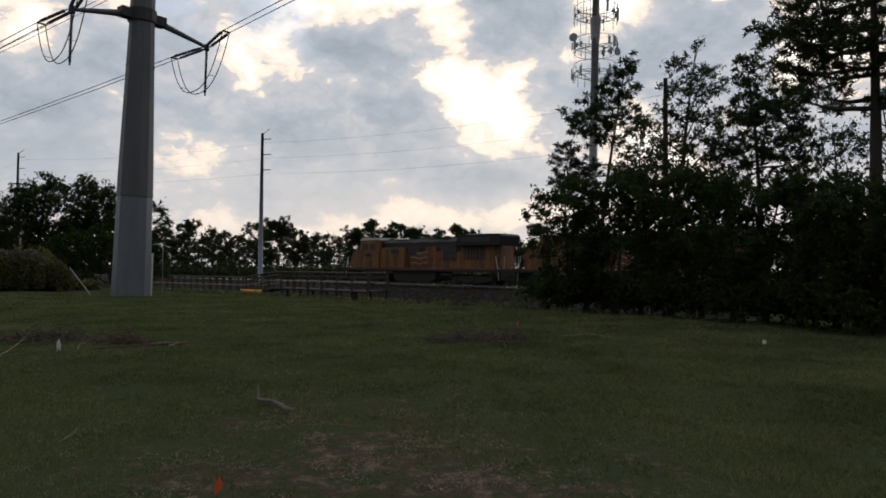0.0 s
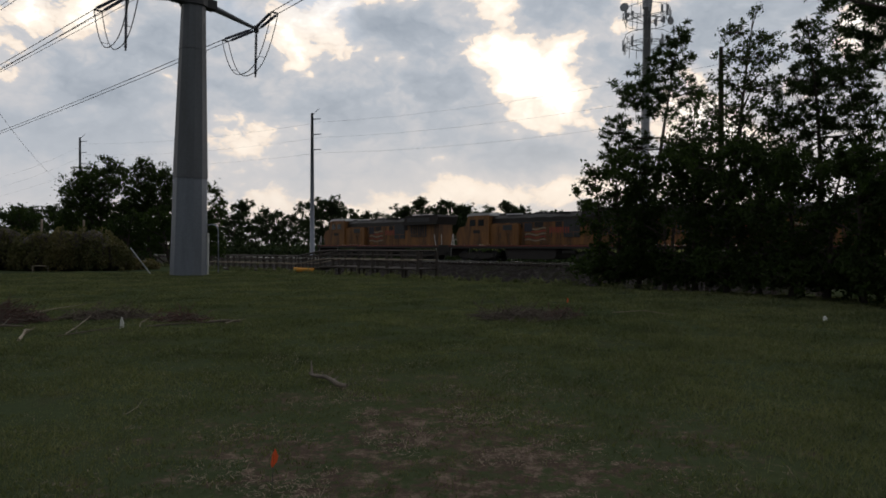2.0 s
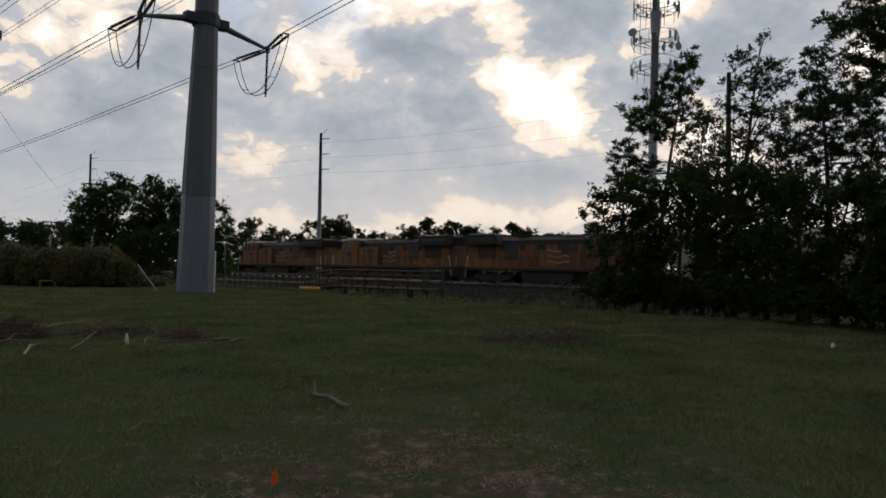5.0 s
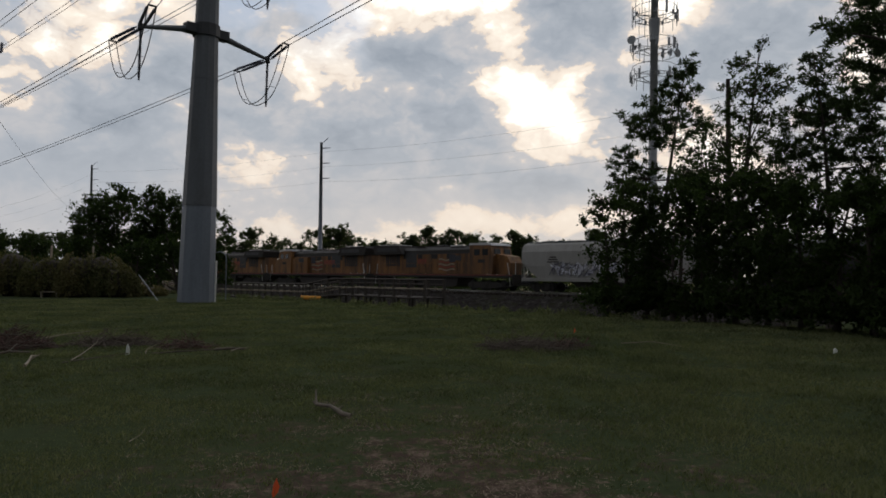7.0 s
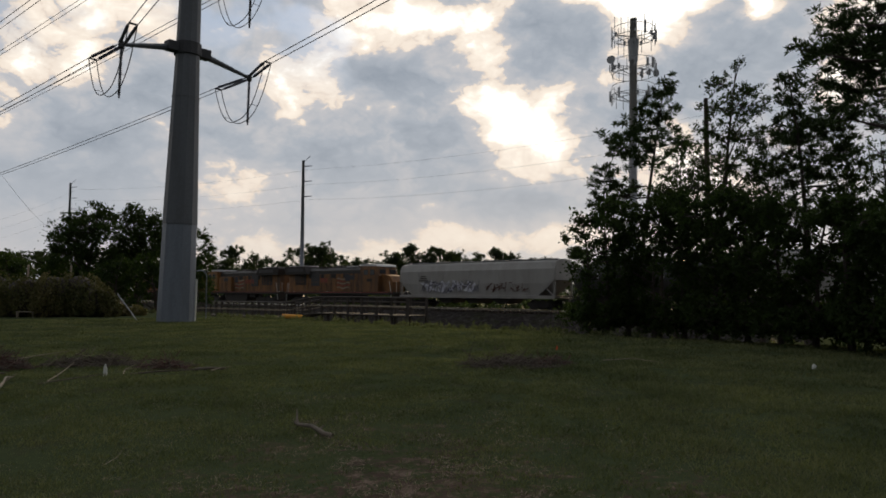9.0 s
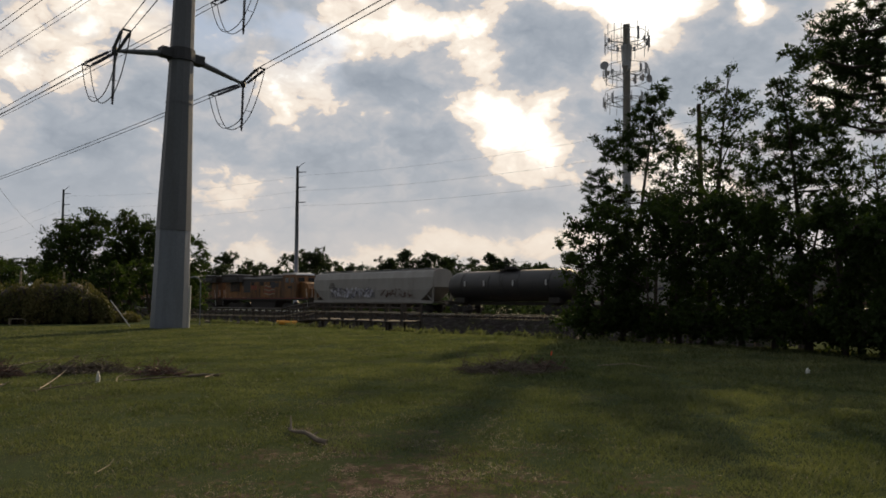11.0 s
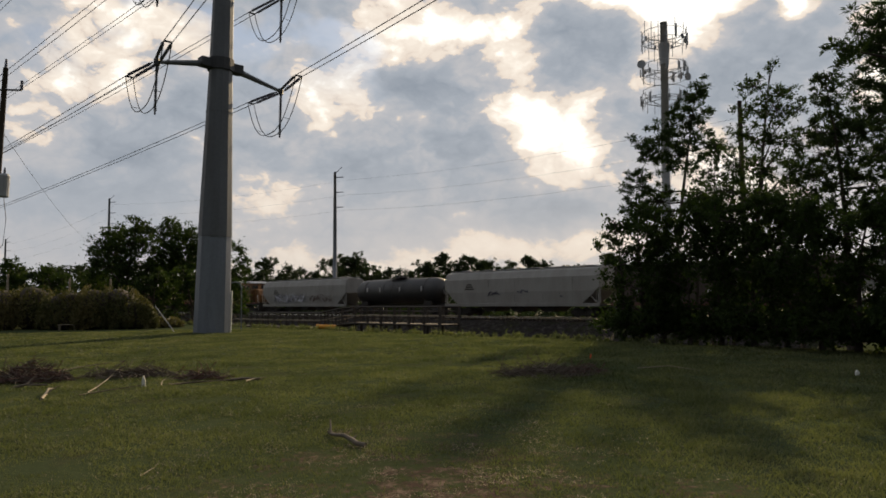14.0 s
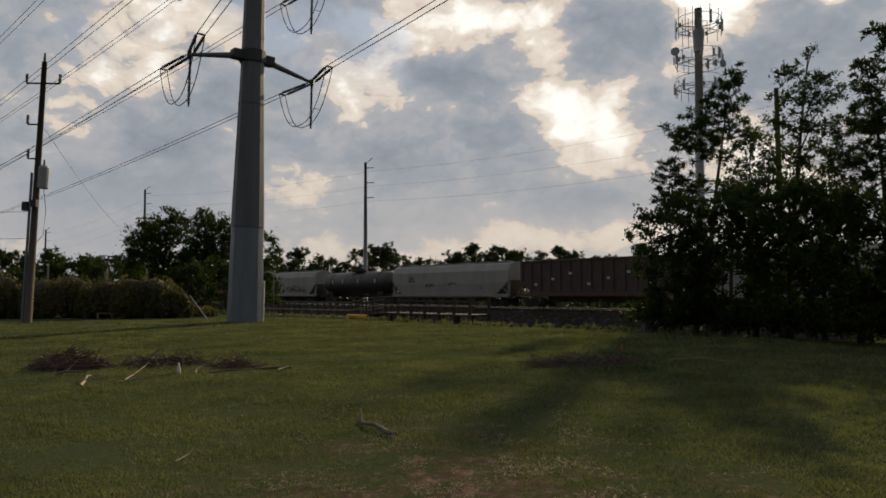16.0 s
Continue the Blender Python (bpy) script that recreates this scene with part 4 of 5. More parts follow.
def tank_car(front, length, label):
    root = thing("tank_car", pose(0, 0, 0), label, "railcar", FREIGHT)
    L = length
    bm = bmesh.new()
    xs = [-0.75, -0.95, -1.35, -2.0, -L / 2, -L + 2.0, -L + 1.35, -L + 0.95, -L + 0.75]
    rs = [0.5, 0.95, 1.28, 1.45, 1.48, 1.45, 1.28, 0.95, 0.5]
    tube(bm, [(x, 0, 2.72) for x in xs], rs, 28)
    shell = part("tank_shell", bm, TANKBLACK, root, "black rounded tank shell", smooth=True)
    for k in range(4):
        part("tank_band", tube(bmesh.new(), [(-3.0 - k * (L - 6) / 3, 0, 2.72), (-3.06 - k * (L - 6) / 3, 0, 2.72)], 1.5, 28), TANKBLACK, shell)
    for x in (-3.6, -6.0, -9.5, -13.2):
        part("stencil_bar", bits([(x, 1.475, 2.95, 0.16, 0.05, 0.5)]), SHEEN_AND_MARKS, shell)
    part("sill", bits([(-L / 2, 0, 1.05, L - 0.8, 0.5, 0.35)], 0.02), UNDER, root)
    part("dome", tube(bmesh.new(), [(-L / 2, 0, 4.1), (-L / 2, 0, 4.55)], [0.65, 0.6], 16), UNDER, root, "manway housing on top")
    part("platform", bits([(-L / 2, 0, 4.3, 2.6, 1.9, 0.05)]), IRON, root)
    for y in (-0.95, 0.95):
        grab(root, [(-L / 2 - 1.3, y, 5.0), (-L / 2 + 1.3, y, 5.0)], 0.02, "guard_rail", IRON)
        for k in (-1.3, 0, 1.3):
            grab(root, [(-L / 2 + k, y, 4.3), (-L / 2 + k, y, 5.0)], 0.02, "guard_post", IRON)
    lad = bmesh.new()
    for k in range(9):
        tube(lad, [(-L / 2 - 0.2, 1.58, 1.0 + k * 0.37), (-L / 2 + 0.2, 1.58, 1.0 + k * 0.37)], 0.016, 5)
    for e in (-0.2, 0.2):
        tube(lad, [(-L / 2 + e, 1.58, 0.9), (-L / 2 + e, 1.58, 3.4), (-L / 2 + e, 0.95, 4.3)], 0.02, 5)
    part("ladder", lad, IRON, root)
    for x in (-2.6, -L + 2.6):
        part("saddle", bits([(x, 0, 1.35, 1.2, 2.2, 0.5)], 0.05), UNDER, root)
    for x in (-0.7, -L + 0.7):
        part("end_rail", bits([(x, 0, 1.25, 0.1, 2.8, 0.1)]), IRON, root)
    coupler(root, -0.2, 1)
    coupler(root, -L + 0.2, -1)
    bogie(root, -2.6, (-0.88, 0.88), 0.46)
    bogie(root, -L + 2.6, (-0.88, 0.88), 0.46)
    moving.append((root, front, length, False))


def ribbed_hopper(front, length, label):
    root = thing("hopper_car", pose(0, 0, 0), label, "railcar", FREIGHT)
    L = length
    bm = bmesh.new()
    prism(bm, [(-0.9, 4.4), (-0.9, 2.6), (-2.6, 1.3), (-L + 2.6, 1.3), (-L + 0.9, 2.6), (-L + 0.9, 4.4)], -1.45, 1.45)
    body = part("body", bm, BROWNCAR, root, "dark brown side sheets")
    for k in range(15):
        x = -1.2 - k * (L - 2.4) / 14
        for y in (-1.5, 1.5):
            part("rib", bits([(x, y, 3.0 if 0 < k < 14 else 3.5, 0.12, 0.12, 2.8 if 0 < k < 14 else 1.8)]), BROWNCAR, body)
    for y in (-1.47, 1.47):
        part("top_rail", bits([(-L / 2, y, 4.45, L - 1.6, 0.16, 0.14)], 0.02), BROWNCAR, root)
        part("side_sill", bits([(-L / 2, y, 1.2, L - 1.0, 0.14, 0.26)], 0.02), BARNRED, root)
    for k in range(7):
        part("marking_bar", bits([(-3.0 - k * 2.1, 1.56, 2.2 + 0.5 * (k % 3), 0.35, 0.01, 0.22)]), SHEEN_AND_MARKS, body)
    for k in range(4):
        x = -L / 2 + (k - 1.5) * 3.0
        bm = bmesh.new()
        prism(bm, [(x - 1.4, 1.35), (x + 1.4, 1.35), (x + 0.35, 0.5), (x - 0.35, 0.5)], -1.0, 1.0)
        part("outlet_bay", bm, UNDER, root)
    coupler(root, -0.2, 1)
    coupler(root, -L + 0.2, -1)
    bogie(root, -2.3, (-0.88, 0.88), 0.46)
    bogie(root, -L + 2.3, (-0.88, 0.88), 0.46)
    moving.append((root, front, length, False))


locomotive(5.76, 22.6, False, "faded yellow diesel locomotive with a dark grey roof, leading", 1, 6)
locomotive(-16.9, 22.6, False, "faded yellow diesel locomotive coupled second in the train", 2, 8)
locomotive(-39.5, 22.0, True, "yellow diesel locomotive running cab-last with a painted flag", 3, 5)
covered_hopper(-61.4, 21.2, HOPPER, "pale grey covered hopper car with sprayed graffiti", 21, True)
tank_car(-82.7, 16.4, "black tank car with a domed manway")
covered_hopper(-99.1, 20.4, HOPPER, "dirty white covered hopper car with stencilled marks", 33, False)
ribbed_hopper(-119.5, 19.0, "dark brown open hopper car with ribbed sides")
covered_hopper(-138.5, 20.4, HOPPER, "dirty white covered hopper car at the tail", 44, False)


# ---- poles and lines ----
def sagging(bm, a, b, sag, r, steps=14):
    a, b = Vector(a), Vector(b)
    tube(bm, [a.lerp(b, k / steps) - Vector((0, 0, sag * 4 * (k / steps) * (1 - k / steps))) for k in range(steps + 1)], r, 5, caps=False)


# the line turns a little at the pole
RUNS = {1: Vector((-0.7615, 0.648, 0)), -1: Vector((0.53, -0.848, 0))}


def build_monopole():
    root = thing("transmission_pole", pose(-13.14, 38.2, 0, 0, 1.2, 0), "tall tapered grey steel transmission pole with dead-end arms", "pole")
    part("lower_shaft", tube(bmesh.new(), [(0, 0, -0.3), (0, 0, 5.2)], [0.97, 0.87], 12), ZINC, root, "pale galvanised lower section")
    part("upper_shaft", tube(bmesh.new(), [(0, 0, 5.12), (0, 0, 14), (0, 0, 34)], [0.905, 0.64, 0.3], 12), STEEL, root, "dark weathered upper section")
    part("joint_ring", tube(bmesh.new(), [(0, 0, 11.9), (0, 0, 11.98)], [0.72, 0.72], 12), STEEL, root)
    # white strip stands in for sunlight on the shaft's right edge
    part("conduit", bits([(0.93, 0.22, 1.1, 0.1, 0.1, 2.3)], 0.02), WHITE, root, "white strip painted for the sunlit edge of the shaft")
    for lift in (0.0, 5.7, 11.4):
        z0 = 14.55 + lift
        r0 = 0.64 - 0.017 * (z0 - 14)
        collar = bmesh.new()
        tube(collar, [(0, 0, z0 - 0.3), (0, 0, z0 + 0.35)], [r0 + 0.1, r0 + 0.08], 12)
        for sgn in (-1, 1):
            v = ACROSS * sgn * (r0 + 0.2)
            box(collar, v.x, v.y, z0, 0.75, 0.6, 0.5, 0.03, Euler((0, 0, radians(TRACK_YAW + 90))).to_quaternion())
        part("arm_collar", collar, IRON, root, "heavy bolted arm bracket")
        for sgn, reach in ((1, 4.1), (-1, 3.2)):
            tip = ACROSS * sgn * reach + Vector((-0.021 * z0, 0, z0 - 0.55))
            arm = part("arm", tube(bmesh.new(), [ACROSS * sgn * r0 + Vector((0, 0, z0)), tip], [0.2, 0.09], 8), STEEL, root, "tapered steel arm")
            part("tip_plate", bits([(tip.x, tip.y, tip.z, 0.25, 0.25, 0.35)], 0.03), IRON, arm)
            ends = {}
            for way in (-1, 1):
                run = RUNS[way]
                drop = Vector((0, 0, -0.15 if way > 0 else 0.12))
                for off in (-0.2, 0.2):
                    a = tip + run * 0.2 + ACROSS * off * 0.6
                    b = tip + run * 3.1 + ACROSS * off + drop
                    string = bmesh.new()
                    tube(string, [a, b], 0.035, 6)
                    for k in range(16):
                        p = a.lerp(b, 0.12 + 0.05 * k)
                        tube(string, [p - run * 0.02, p + run * 0.02], [0.085, 0.06], 8)
                    part("insulator_string", string, INSULATOR, arm, "grey insulator string")
                    ends[way, off] = b
                part("yoke", tube(bmesh.new(), [ends[way, -0.2], ends[way, 0.2]], 0.05, 6), IRON, arm)
            low = tip + Vector((0, 0, -2.75))
            post = bmesh.new()
            tube(post, [tip, low], 0.05, 6)
            for k in range(22):
                p = tip.lerp(low, 0.08 + k * 0.04)
                tube(post, [p, p - Vector((0, 0, 0.05))], [0.09, 0.065], 8)
            part("jumper_insulator", post, INSULATOR, arm)
            for off in (-0.2, 0.2):
                a, b = ends[-1, off], ends[1, off]
                loop = bmesh.new()
                pts = []
                for k in range(19):
                    u = k / 18
                    p = a.lerp(b, u)
                    depth = 2.62 * (1 - abs(2 * u - 1) ** 2.6)
                    pts.append(p - Vector((0, 0, depth)))
                tube(loop, pts, 0.026, 6, caps=False)
                part("jumper_loop", loop, CABLE, arm, "looped jumper cable")
            for u in (4, 14):
                a, b = ends[-1, -0.2].lerp(ends[1, -0.2], u / 18), ends[-1, 0.2].lerp(ends[1, 0.2], u / 18)
                d = Vector((0, 0, 2.62 * (1 - abs(2 * u / 18 - 1) ** 2.6)))
                part("spacer", tube(bmesh.new(), [a - d, b - d], 0.015, 5), CABLE, arm)
            for way in (-1, 1):
                for off in (-0.2, 0.2):
                    wire = bmesh.new()
                    b = ends[way, off]
                    sagging(wire, b, b + RUNS[way] * 230, 4.6 if way > 0 else 4.2, 0.022, 24)
                    part("conductor", wire, CABLE, arm, "long sagging power cable")


build_monopole()


def line_pole(name, x, y, height, label, arms=3, r=0.36, dark=False):
    z = ground_height(x, y)
    root = thing(name, pose(x, y, z), label, "pole", "slim poles of the line beyond the railway")
    mat = CREOSOTE if dark else ZINC
    part("shaft", tube(bmesh.new(), [(0, 0, -0.3), (0, 0, height)], [r, r * 0.5], 10), mat, root, smooth=True)
    for k in range(arms):
        zz = height - 0.9 - k * 2.35
        bm = bmesh.new()
        tube(bm, [(0, 0, zz), Vector((1.3, 0.35, zz + 0.12))], [0.09, 0.06], 6)
        part("arm", bm, INSULATOR, root)
    part("top_bracket", tube(bmesh.new(), [(0, 0, height - 0.3), (1.0, 0.3, height + 0.75)], 0.05, 6), INSULATOR, root)
    return Vector((x, y, z)), height


def build_far_line():
    spots = [(27.6, 69.0, 22.6, True), (-18.9, 110, 23.6, False), (-76, 154, 25.0, False), (-125, 195, 21.0, False)]
    tops = [line_pole("line_pole", x, y, h, "slim grey steel pole with three short arms" if not d else "dark wooden pole half hidden in the grove", r=0.4, dark=d)
            for x, y, h, d in spots]
    for k in range(3):
        root = tagged(new("overhead_wire"), "thin overhead wire strung between the slim poles", "wire", "wires of the far line")
        for (a, ha), (b, hb) in zip(tops, tops[1:]):
            bm = bmesh.new()
            off = Vector((1.3, 0.35, -1.3 - k * 2.35))
            sagging(bm, a + off + Vector((0, 0, ha)), b + off + Vector((0, 0, hb)), 0.9, 0.010, 16)
            part("span", bm, CABLE, root)


build_far_line()


def build_wood_pole():
    m = pose(-24.9, 37.5, 0, 0, 2.2, 0)
    root = thing("utility_pole", m, "leaning dark wooden utility pole with transformer", "pole")
    part("shaft", tube(bmesh.new(), [(0, 0, -0.3), (0, 0, 14.4)], [0.21, 0.13], 10), CREOSOTE, root, smooth=True)
    part("riser", tube(bmesh.new(), [(-0.26, -0.1, 0), (-0.24, -0.1, 8.2)], 0.07, 8), ZINC, root, "grey cable riser pipe")
    for z, span in ((13.2, (-0.95, 0.95)), (10.9, (-0.75, 0)), (9.0, (-0.6, 0))):
        bm = bmesh.new()
        tube(bm, [(span[0], 0, z), (span[1], 0, z)], 0.05, 6)
        arm = part("arm", bm, IRON, root)
        for x in span:
            if x:
                pin = bmesh.new()
                for k in range(5):
                    tube(pin, [(x, 0, z + 0.04 + k * 0.1), (x, 0, z + 0.12 + k * 0.1)], [0.09, 0.06], 8)
                part("insulator", pin, INSULATOR, arm)
    part("top_pin", tube(bmesh.new(), [(0, 0, 14.3), (0, 0, 14.9)], [0.09, 0.05], 8), INSULATOR, root)
    can = bmesh.new()
    tube(can, [(0.36, 0, 7.35), (0.36, 0, 7.4), (0.36, 0, 8.5), (0.36, 0, 8.62)], [0.25, 0.28, 0.28, 0.2], 14)
    can = part("transformer", can, TOWER, root, "grey transformer can", smooth=False)
    part("bushing", tube(bmesh.new(), [(0.36, 0, 8.6), (0.36, 0, 8.95)], [0.07, 0.04], 8), INSULATOR, can)
    part("cable_box", bits([(-0.45, -0.1, 6.35, 0.35, 0.3, 0.5), (0.1, -0.25, 6.5, 0.3, 0.25, 0.4)], 0.04), IRON, root)
    drop = bmesh.new()
    tube(drop, [(0.4, 0, 7.4), (0.62, 0, 6.2), (0.55, 0, 4.8), (0.1, 0, 4.3)], 0.018, 5)
    part("drop_wire", drop, CABLE, root)
    for z, to in ((6.1, (-40, -14, 5.4)), (4.6, (-60, -25, 4.0)), (11.0, (-35, 78, 10.0))):
        bm = bmesh.new()
        sagging(bm, (0, 0, z), to, 0.9, 0.012)
        part("service_wire", bm, CABLE, root)


build_wood_pole()


def build_tower():
    x, y = polar(16.2, 95)
    z = ground_height(x, y)
    root = thing("cell_tower", pose(x, y, z, 0, 0.9, 0), "pale steel phone mast with three rings of antennas", "tower")
    top = 37.4 - z
    part("mast", tube(bmesh.new(), [(0, 0, -0.3), (0, 0, top)], [0.62, 0.46], 14), TOWER, root, smooth=True)
    rng = random.Random(4)
    for lift, kind in ((-2.6, 0), (-6.6, 1), (-10.2, 2)):
        zz = top + lift
        for h in ((0.0, 1.2) if kind != 1 else (-0.9, 0.9)):
            pts = [(2.75 * math.cos(a), 2.75 * math.sin(a), zz + h) for a in (math.tau * k / 12 for k in range(13))]
            part("platform_ring", tube(bmesh.new(), pts, 0.035, 6), TOWER, root, "round steel antenna ring")
        for k in range(6):
            a = math.tau * k / 6 + 0.3
            c, e = math.cos(a), math.sin(a)
            part("strut", tube(bmesh.new(), [(0.4 * c, 0.4 * e, zz - 0.9), (2.75 * c, 2.75 * e, zz)], 0.045, 6), TOWER, root)
            part("strut", tube(bmesh.new(), [(0.4 * c, 0.4 * e, zz + 0.2), (2.75 * c, 2.75 * e, zz + 0.1)], 0.045, 6), TOWER, root)
        for k in range(15):
            a = math.tau * k / 15 + rng.uniform(-0.1, 0.1)
            h = rng.uniform(2.4, 4.4) if kind == 0 else rng.uniform(1.5, 2.3)
            c, e = math.cos(a), math.sin(a)
            low = zz - (h * 0.4 if kind == 0 else h * (0.6 if kind == 2 else 0.5))
            pipe = part("antenna_pipe", tube(bmesh.new(), [(2.8 * c, 2.8 * e, low), (2.8 * c, 2.8 * e, low + h)], 0.04, 6), TOWER, root, "thin upright mounting pipe")
            if rng.random() < (0.45 if kind != 2 else 0.75):
                bm = bmesh.new()
                box(bm, 2.98 * c, 2.98 * e, low + h * 0.55, 0.3, 0.14, min(h * 0.6, 1.7), 0.04, Euler((0, 0, a + math.pi / 2)).to_quaternion())
                part("panel_antenna", bm, TOWER, pipe, "pale panel antenna")
            if rng.random() < 0.4:
                bm = bmesh.new()
                box(bm, 2.62 * c, 2.62 * e, low + h * 0.45, 0.3, 0.22, 0.5, 0.03, Euler((0, 0, a + math.pi / 2)).to_quaternion())
                part("radio_box", bm, TOWER, pipe)
        if kind == 1:
            for a, h in ((3.3, 0.8), (0.2, -0.4)):
                dish = tube(bmesh.new(), [(3.0 * math.cos(a), 3.0 * math.sin(a), zz + h), (3.12 * math.cos(a), 3.12 * math.sin(a) - 0.2, zz + h), (3.2 * math.cos(a), 3.2 * math.sin(a) - 0.35, zz + h)], [0.15, 0.5, 0.55], 16)
                part("dish", dish, TOWER, root, "round microwave dish")
    part("cable_wrap", tube(bmesh.new(), [(0, 0, top - 5.6), (0, 0, top - 2.8)], [0.6, 0.75], 12), TOWER, root)


build_tower()


# ---- footbridge beside the track ----
def build_footbridge():
    root = thing("footbridge", pose(0, 0, 0), "dark weathered timber footbridge with railings", "bridge")

    def top(s):
        return float(np.interp(s, [-13, 0.5, 5, 30], [1.15, 1.15, 0.55, 0.45]))

    q = -14.0
    spots = list(np.arange(-12, 2, 1.9)) + list(np.arange(2.4, 27, 1.25))
    for side in (0, 2.2):
        for s in spots:
            p = rail(s, q + side)
            low = ground_height(p.x, p.y)
            h = top(s) - low
            bm = bmesh.new()
            big = 0.2 if s < 2 else 0.13
            box(bm, 0, 0, h / 2 - 0.1, big, big, h + 0.2, 0.015)
            part("post", bm, WOOD, root, "", pose(p.x, p.y, low, 0, 0, TRACK_YAW))
        for a, b in zip(spots, spots[1:]):
            for drop in (0.04, 0.42, 0.8, 1.55):
                bm = bmesh.new()
                pa, pb = rail(a, q + side - 0.09, top(a) - drop), rail(b, q + side - 0.09, top(b) - drop)
                tube(bm, [pa, pb], 0.075 if drop in (0.04, 1.55) else 0.045, 4)
                part("rail", bm, WOOD if drop != 0.8 else PALEWOOD, root)
    for s in np.arange(-12, 26.5, 0.3):
        p = rail(s, q + 1.1, top(s) - 1.5)
        bm = bmesh.new()
        box(bm, 0, 0, 0, 0.27, 2.4, 0.05)
        part("deck_plank", bm, WOOD, root, "", Matrix.Translation(p) @ pose(0, 0, 0, 0, 0, TRACK_YAW))


build_footbridge()


def build_clutter():
    # yellow barrier before the footbridge
    p = rail(0.4, -16.5)
    g = ground_height(p.x, p.y)
    root = thing("barrier", pose(p.x, p.y, g, 0, 0, 10), "yellow orange pipe barrier in the ditch", "barrier")
    part("bar", tube(bmesh.new(), [(-0.9, 0, 1.5), (0.9, 0, 1.42)], 0.19, 12), YELLOWPIPE, root)
    for x in (-0.6, 0.6):
        part("leg", tube(bmesh.new(), [(x, 0, -0.1), (x, 0, 1.4)], 0.05, 8), IRON, root)
    # bent lamp post
    root = thing("bent_post", pose(-12.5, 41.3, 0), "thin grey post with a short bent arm", "post")
    part("shaft", tube(bmesh.new(), [(0, 0, -0.2), (0, 0, 2.5), (-0.12, 0, 2.72), (-0.35, 0, 2.8), (-0.6, 0, 2.74)], 0.034, 8), ZINC, root)
    # stakes
    for x, y, dx, dz in ((-15.6, 39.7, -1.25, 1.45), (-28.1, 44.3, -0.55, 2.0)):
        bm = bmesh.new()
        tube(bm, [(0, 0, -0.2), (dx, 0, dz)], [0.034, 0.03], 8)
        tagged(part("marker_stake", bm, PALEWOOD if dz > 1.6 else TOWER, None, m=pose(x, y, 0)), "pale marker stake leaning out of the grass", "stake", "leaning stakes")
    for x, y, h in ((-24.0, 49.0, 3.3), (-27.4, 50.0, 3.4), (-31.2, 49.0, 3.7), (-40, 47, 3.6)):
        bm = bmesh.new()
        tube(bm, [(0, 0, -0.2), (0.06, 0, h)], 0.07, 8)
        tagged(part("fence_post", bm, PALEWOOD, None, m=pose(x, y, 0)), "grey fence post standing out of the vines", "post", "fence posts in the hedge")
    root = thing("bench", pose(-23.9, 43.6, 0, 0, 0, 4), "low pale plank bench before the hedge", "bench")
    part("seat", bits([(0, 0, 0.34, 1.05, 0.26, 0.05)], 0.015), PALEWOOD, root)
    for x in (-0.45, 0.45):
        part("leg", bits([(x, 0, 0.14, 0.08, 0.22, 0.36)], 0.01), PALEWOOD, root)
    # flags
    for x, y, mat, h, w, label in ((-0.96, 4.08, ORANGE, 0.44, 0.066, "orange survey flag on a thin wire"), (2.7, 14.8, ORANGE, 0.5, 0.07, "small orange survey flag by the brush"),):
        root = thing("survey_flag", pose(x, y, ground_height(x, y), 0, 3, 25), label, "flag", "survey flags")
        part("wire", tube(bmesh.new(), [(0, 0, -0.05), (0, 0, h)], 0.0018, 5), IRON, root)
        bm = bmesh.new()
        prism(bm, [(0.1 * w, h), (w * 0.42, h - w * 0.7), (w * 0.3, h - w * 1.2), (-w * 0.1, h - w * 1.65), (-w * 0.22, h - w * 1.3), (-w * 0.12, h - w * 0.5)], -0.0015, 0.0015)
        part("flag", bm, mat, root)
    for x, y, h, w, label in ((-5.95, 13.6, 0.22, 0.03, "crumpled white marker in the grass"), (8.2, 15.0, 0.11, 0.04, "scrap of white plastic lying on the grass")):
        bm = bmesh.new()
        prism(bm, [(-w, 0), (w, -0.02), (w * 1.2, h * 0.5), (0.0, h), (-w * 0.9, h * 0.7)], -0.02, 0.02)
        tagged(part("white_marker", bm, WHITE, None, m=pose(x, y, ground_height(x, y), 0, 0, 12)), label, "marker")
    # sticks
    def stick(points, r, mat, label, twigs=()):
        root = thing("branch", pose(0, 0, 0), label, "branch", "fallen branches")
        pts = [(x, y, ground_height(x, y) + r * 0.7 + lift) for x, y, lift in points]
        part("limb", tube(bmesh.new(), pts, [r * (1 - 0.5 * k / (len(pts) - 1)) for k in range(len(pts))], 8), mat, root, smooth=True)
        for a, b in twigs:
            pa = pts[a]
            part("twig", tube(bmesh.new(), [pa, (pa[0] + b[0], pa[1] + b[1], pa[2] + b[2])], [r * 0.6, r * 0.2], 6), mat, root)
    stick([(-1.0, 7.93, 0), (-1.1, 7.96, 0.02), (-1.18, 8.14, 0.03), (-1.29, 8.3, 0.05), (-1.4, 8.42, 0.04), (-1.5, 8.62, 0.02), (-1.56, 8.78, 0.02)], 0.032, GREYWOOD, "short crooked grey branch lying on bare soil",
          [(5, (-0.05, 0.22, 0.14)), (2, (0.05, 0.06, 0.04))])
    stick([(-6.55, 12.7, 0), (-6.72, 13.4, 0.03), (-6.9, 14.1, 0.1), (-7.05, 14.7, 0.16)], 0.013, PALEWOOD, "long pale bare stick on the grass")
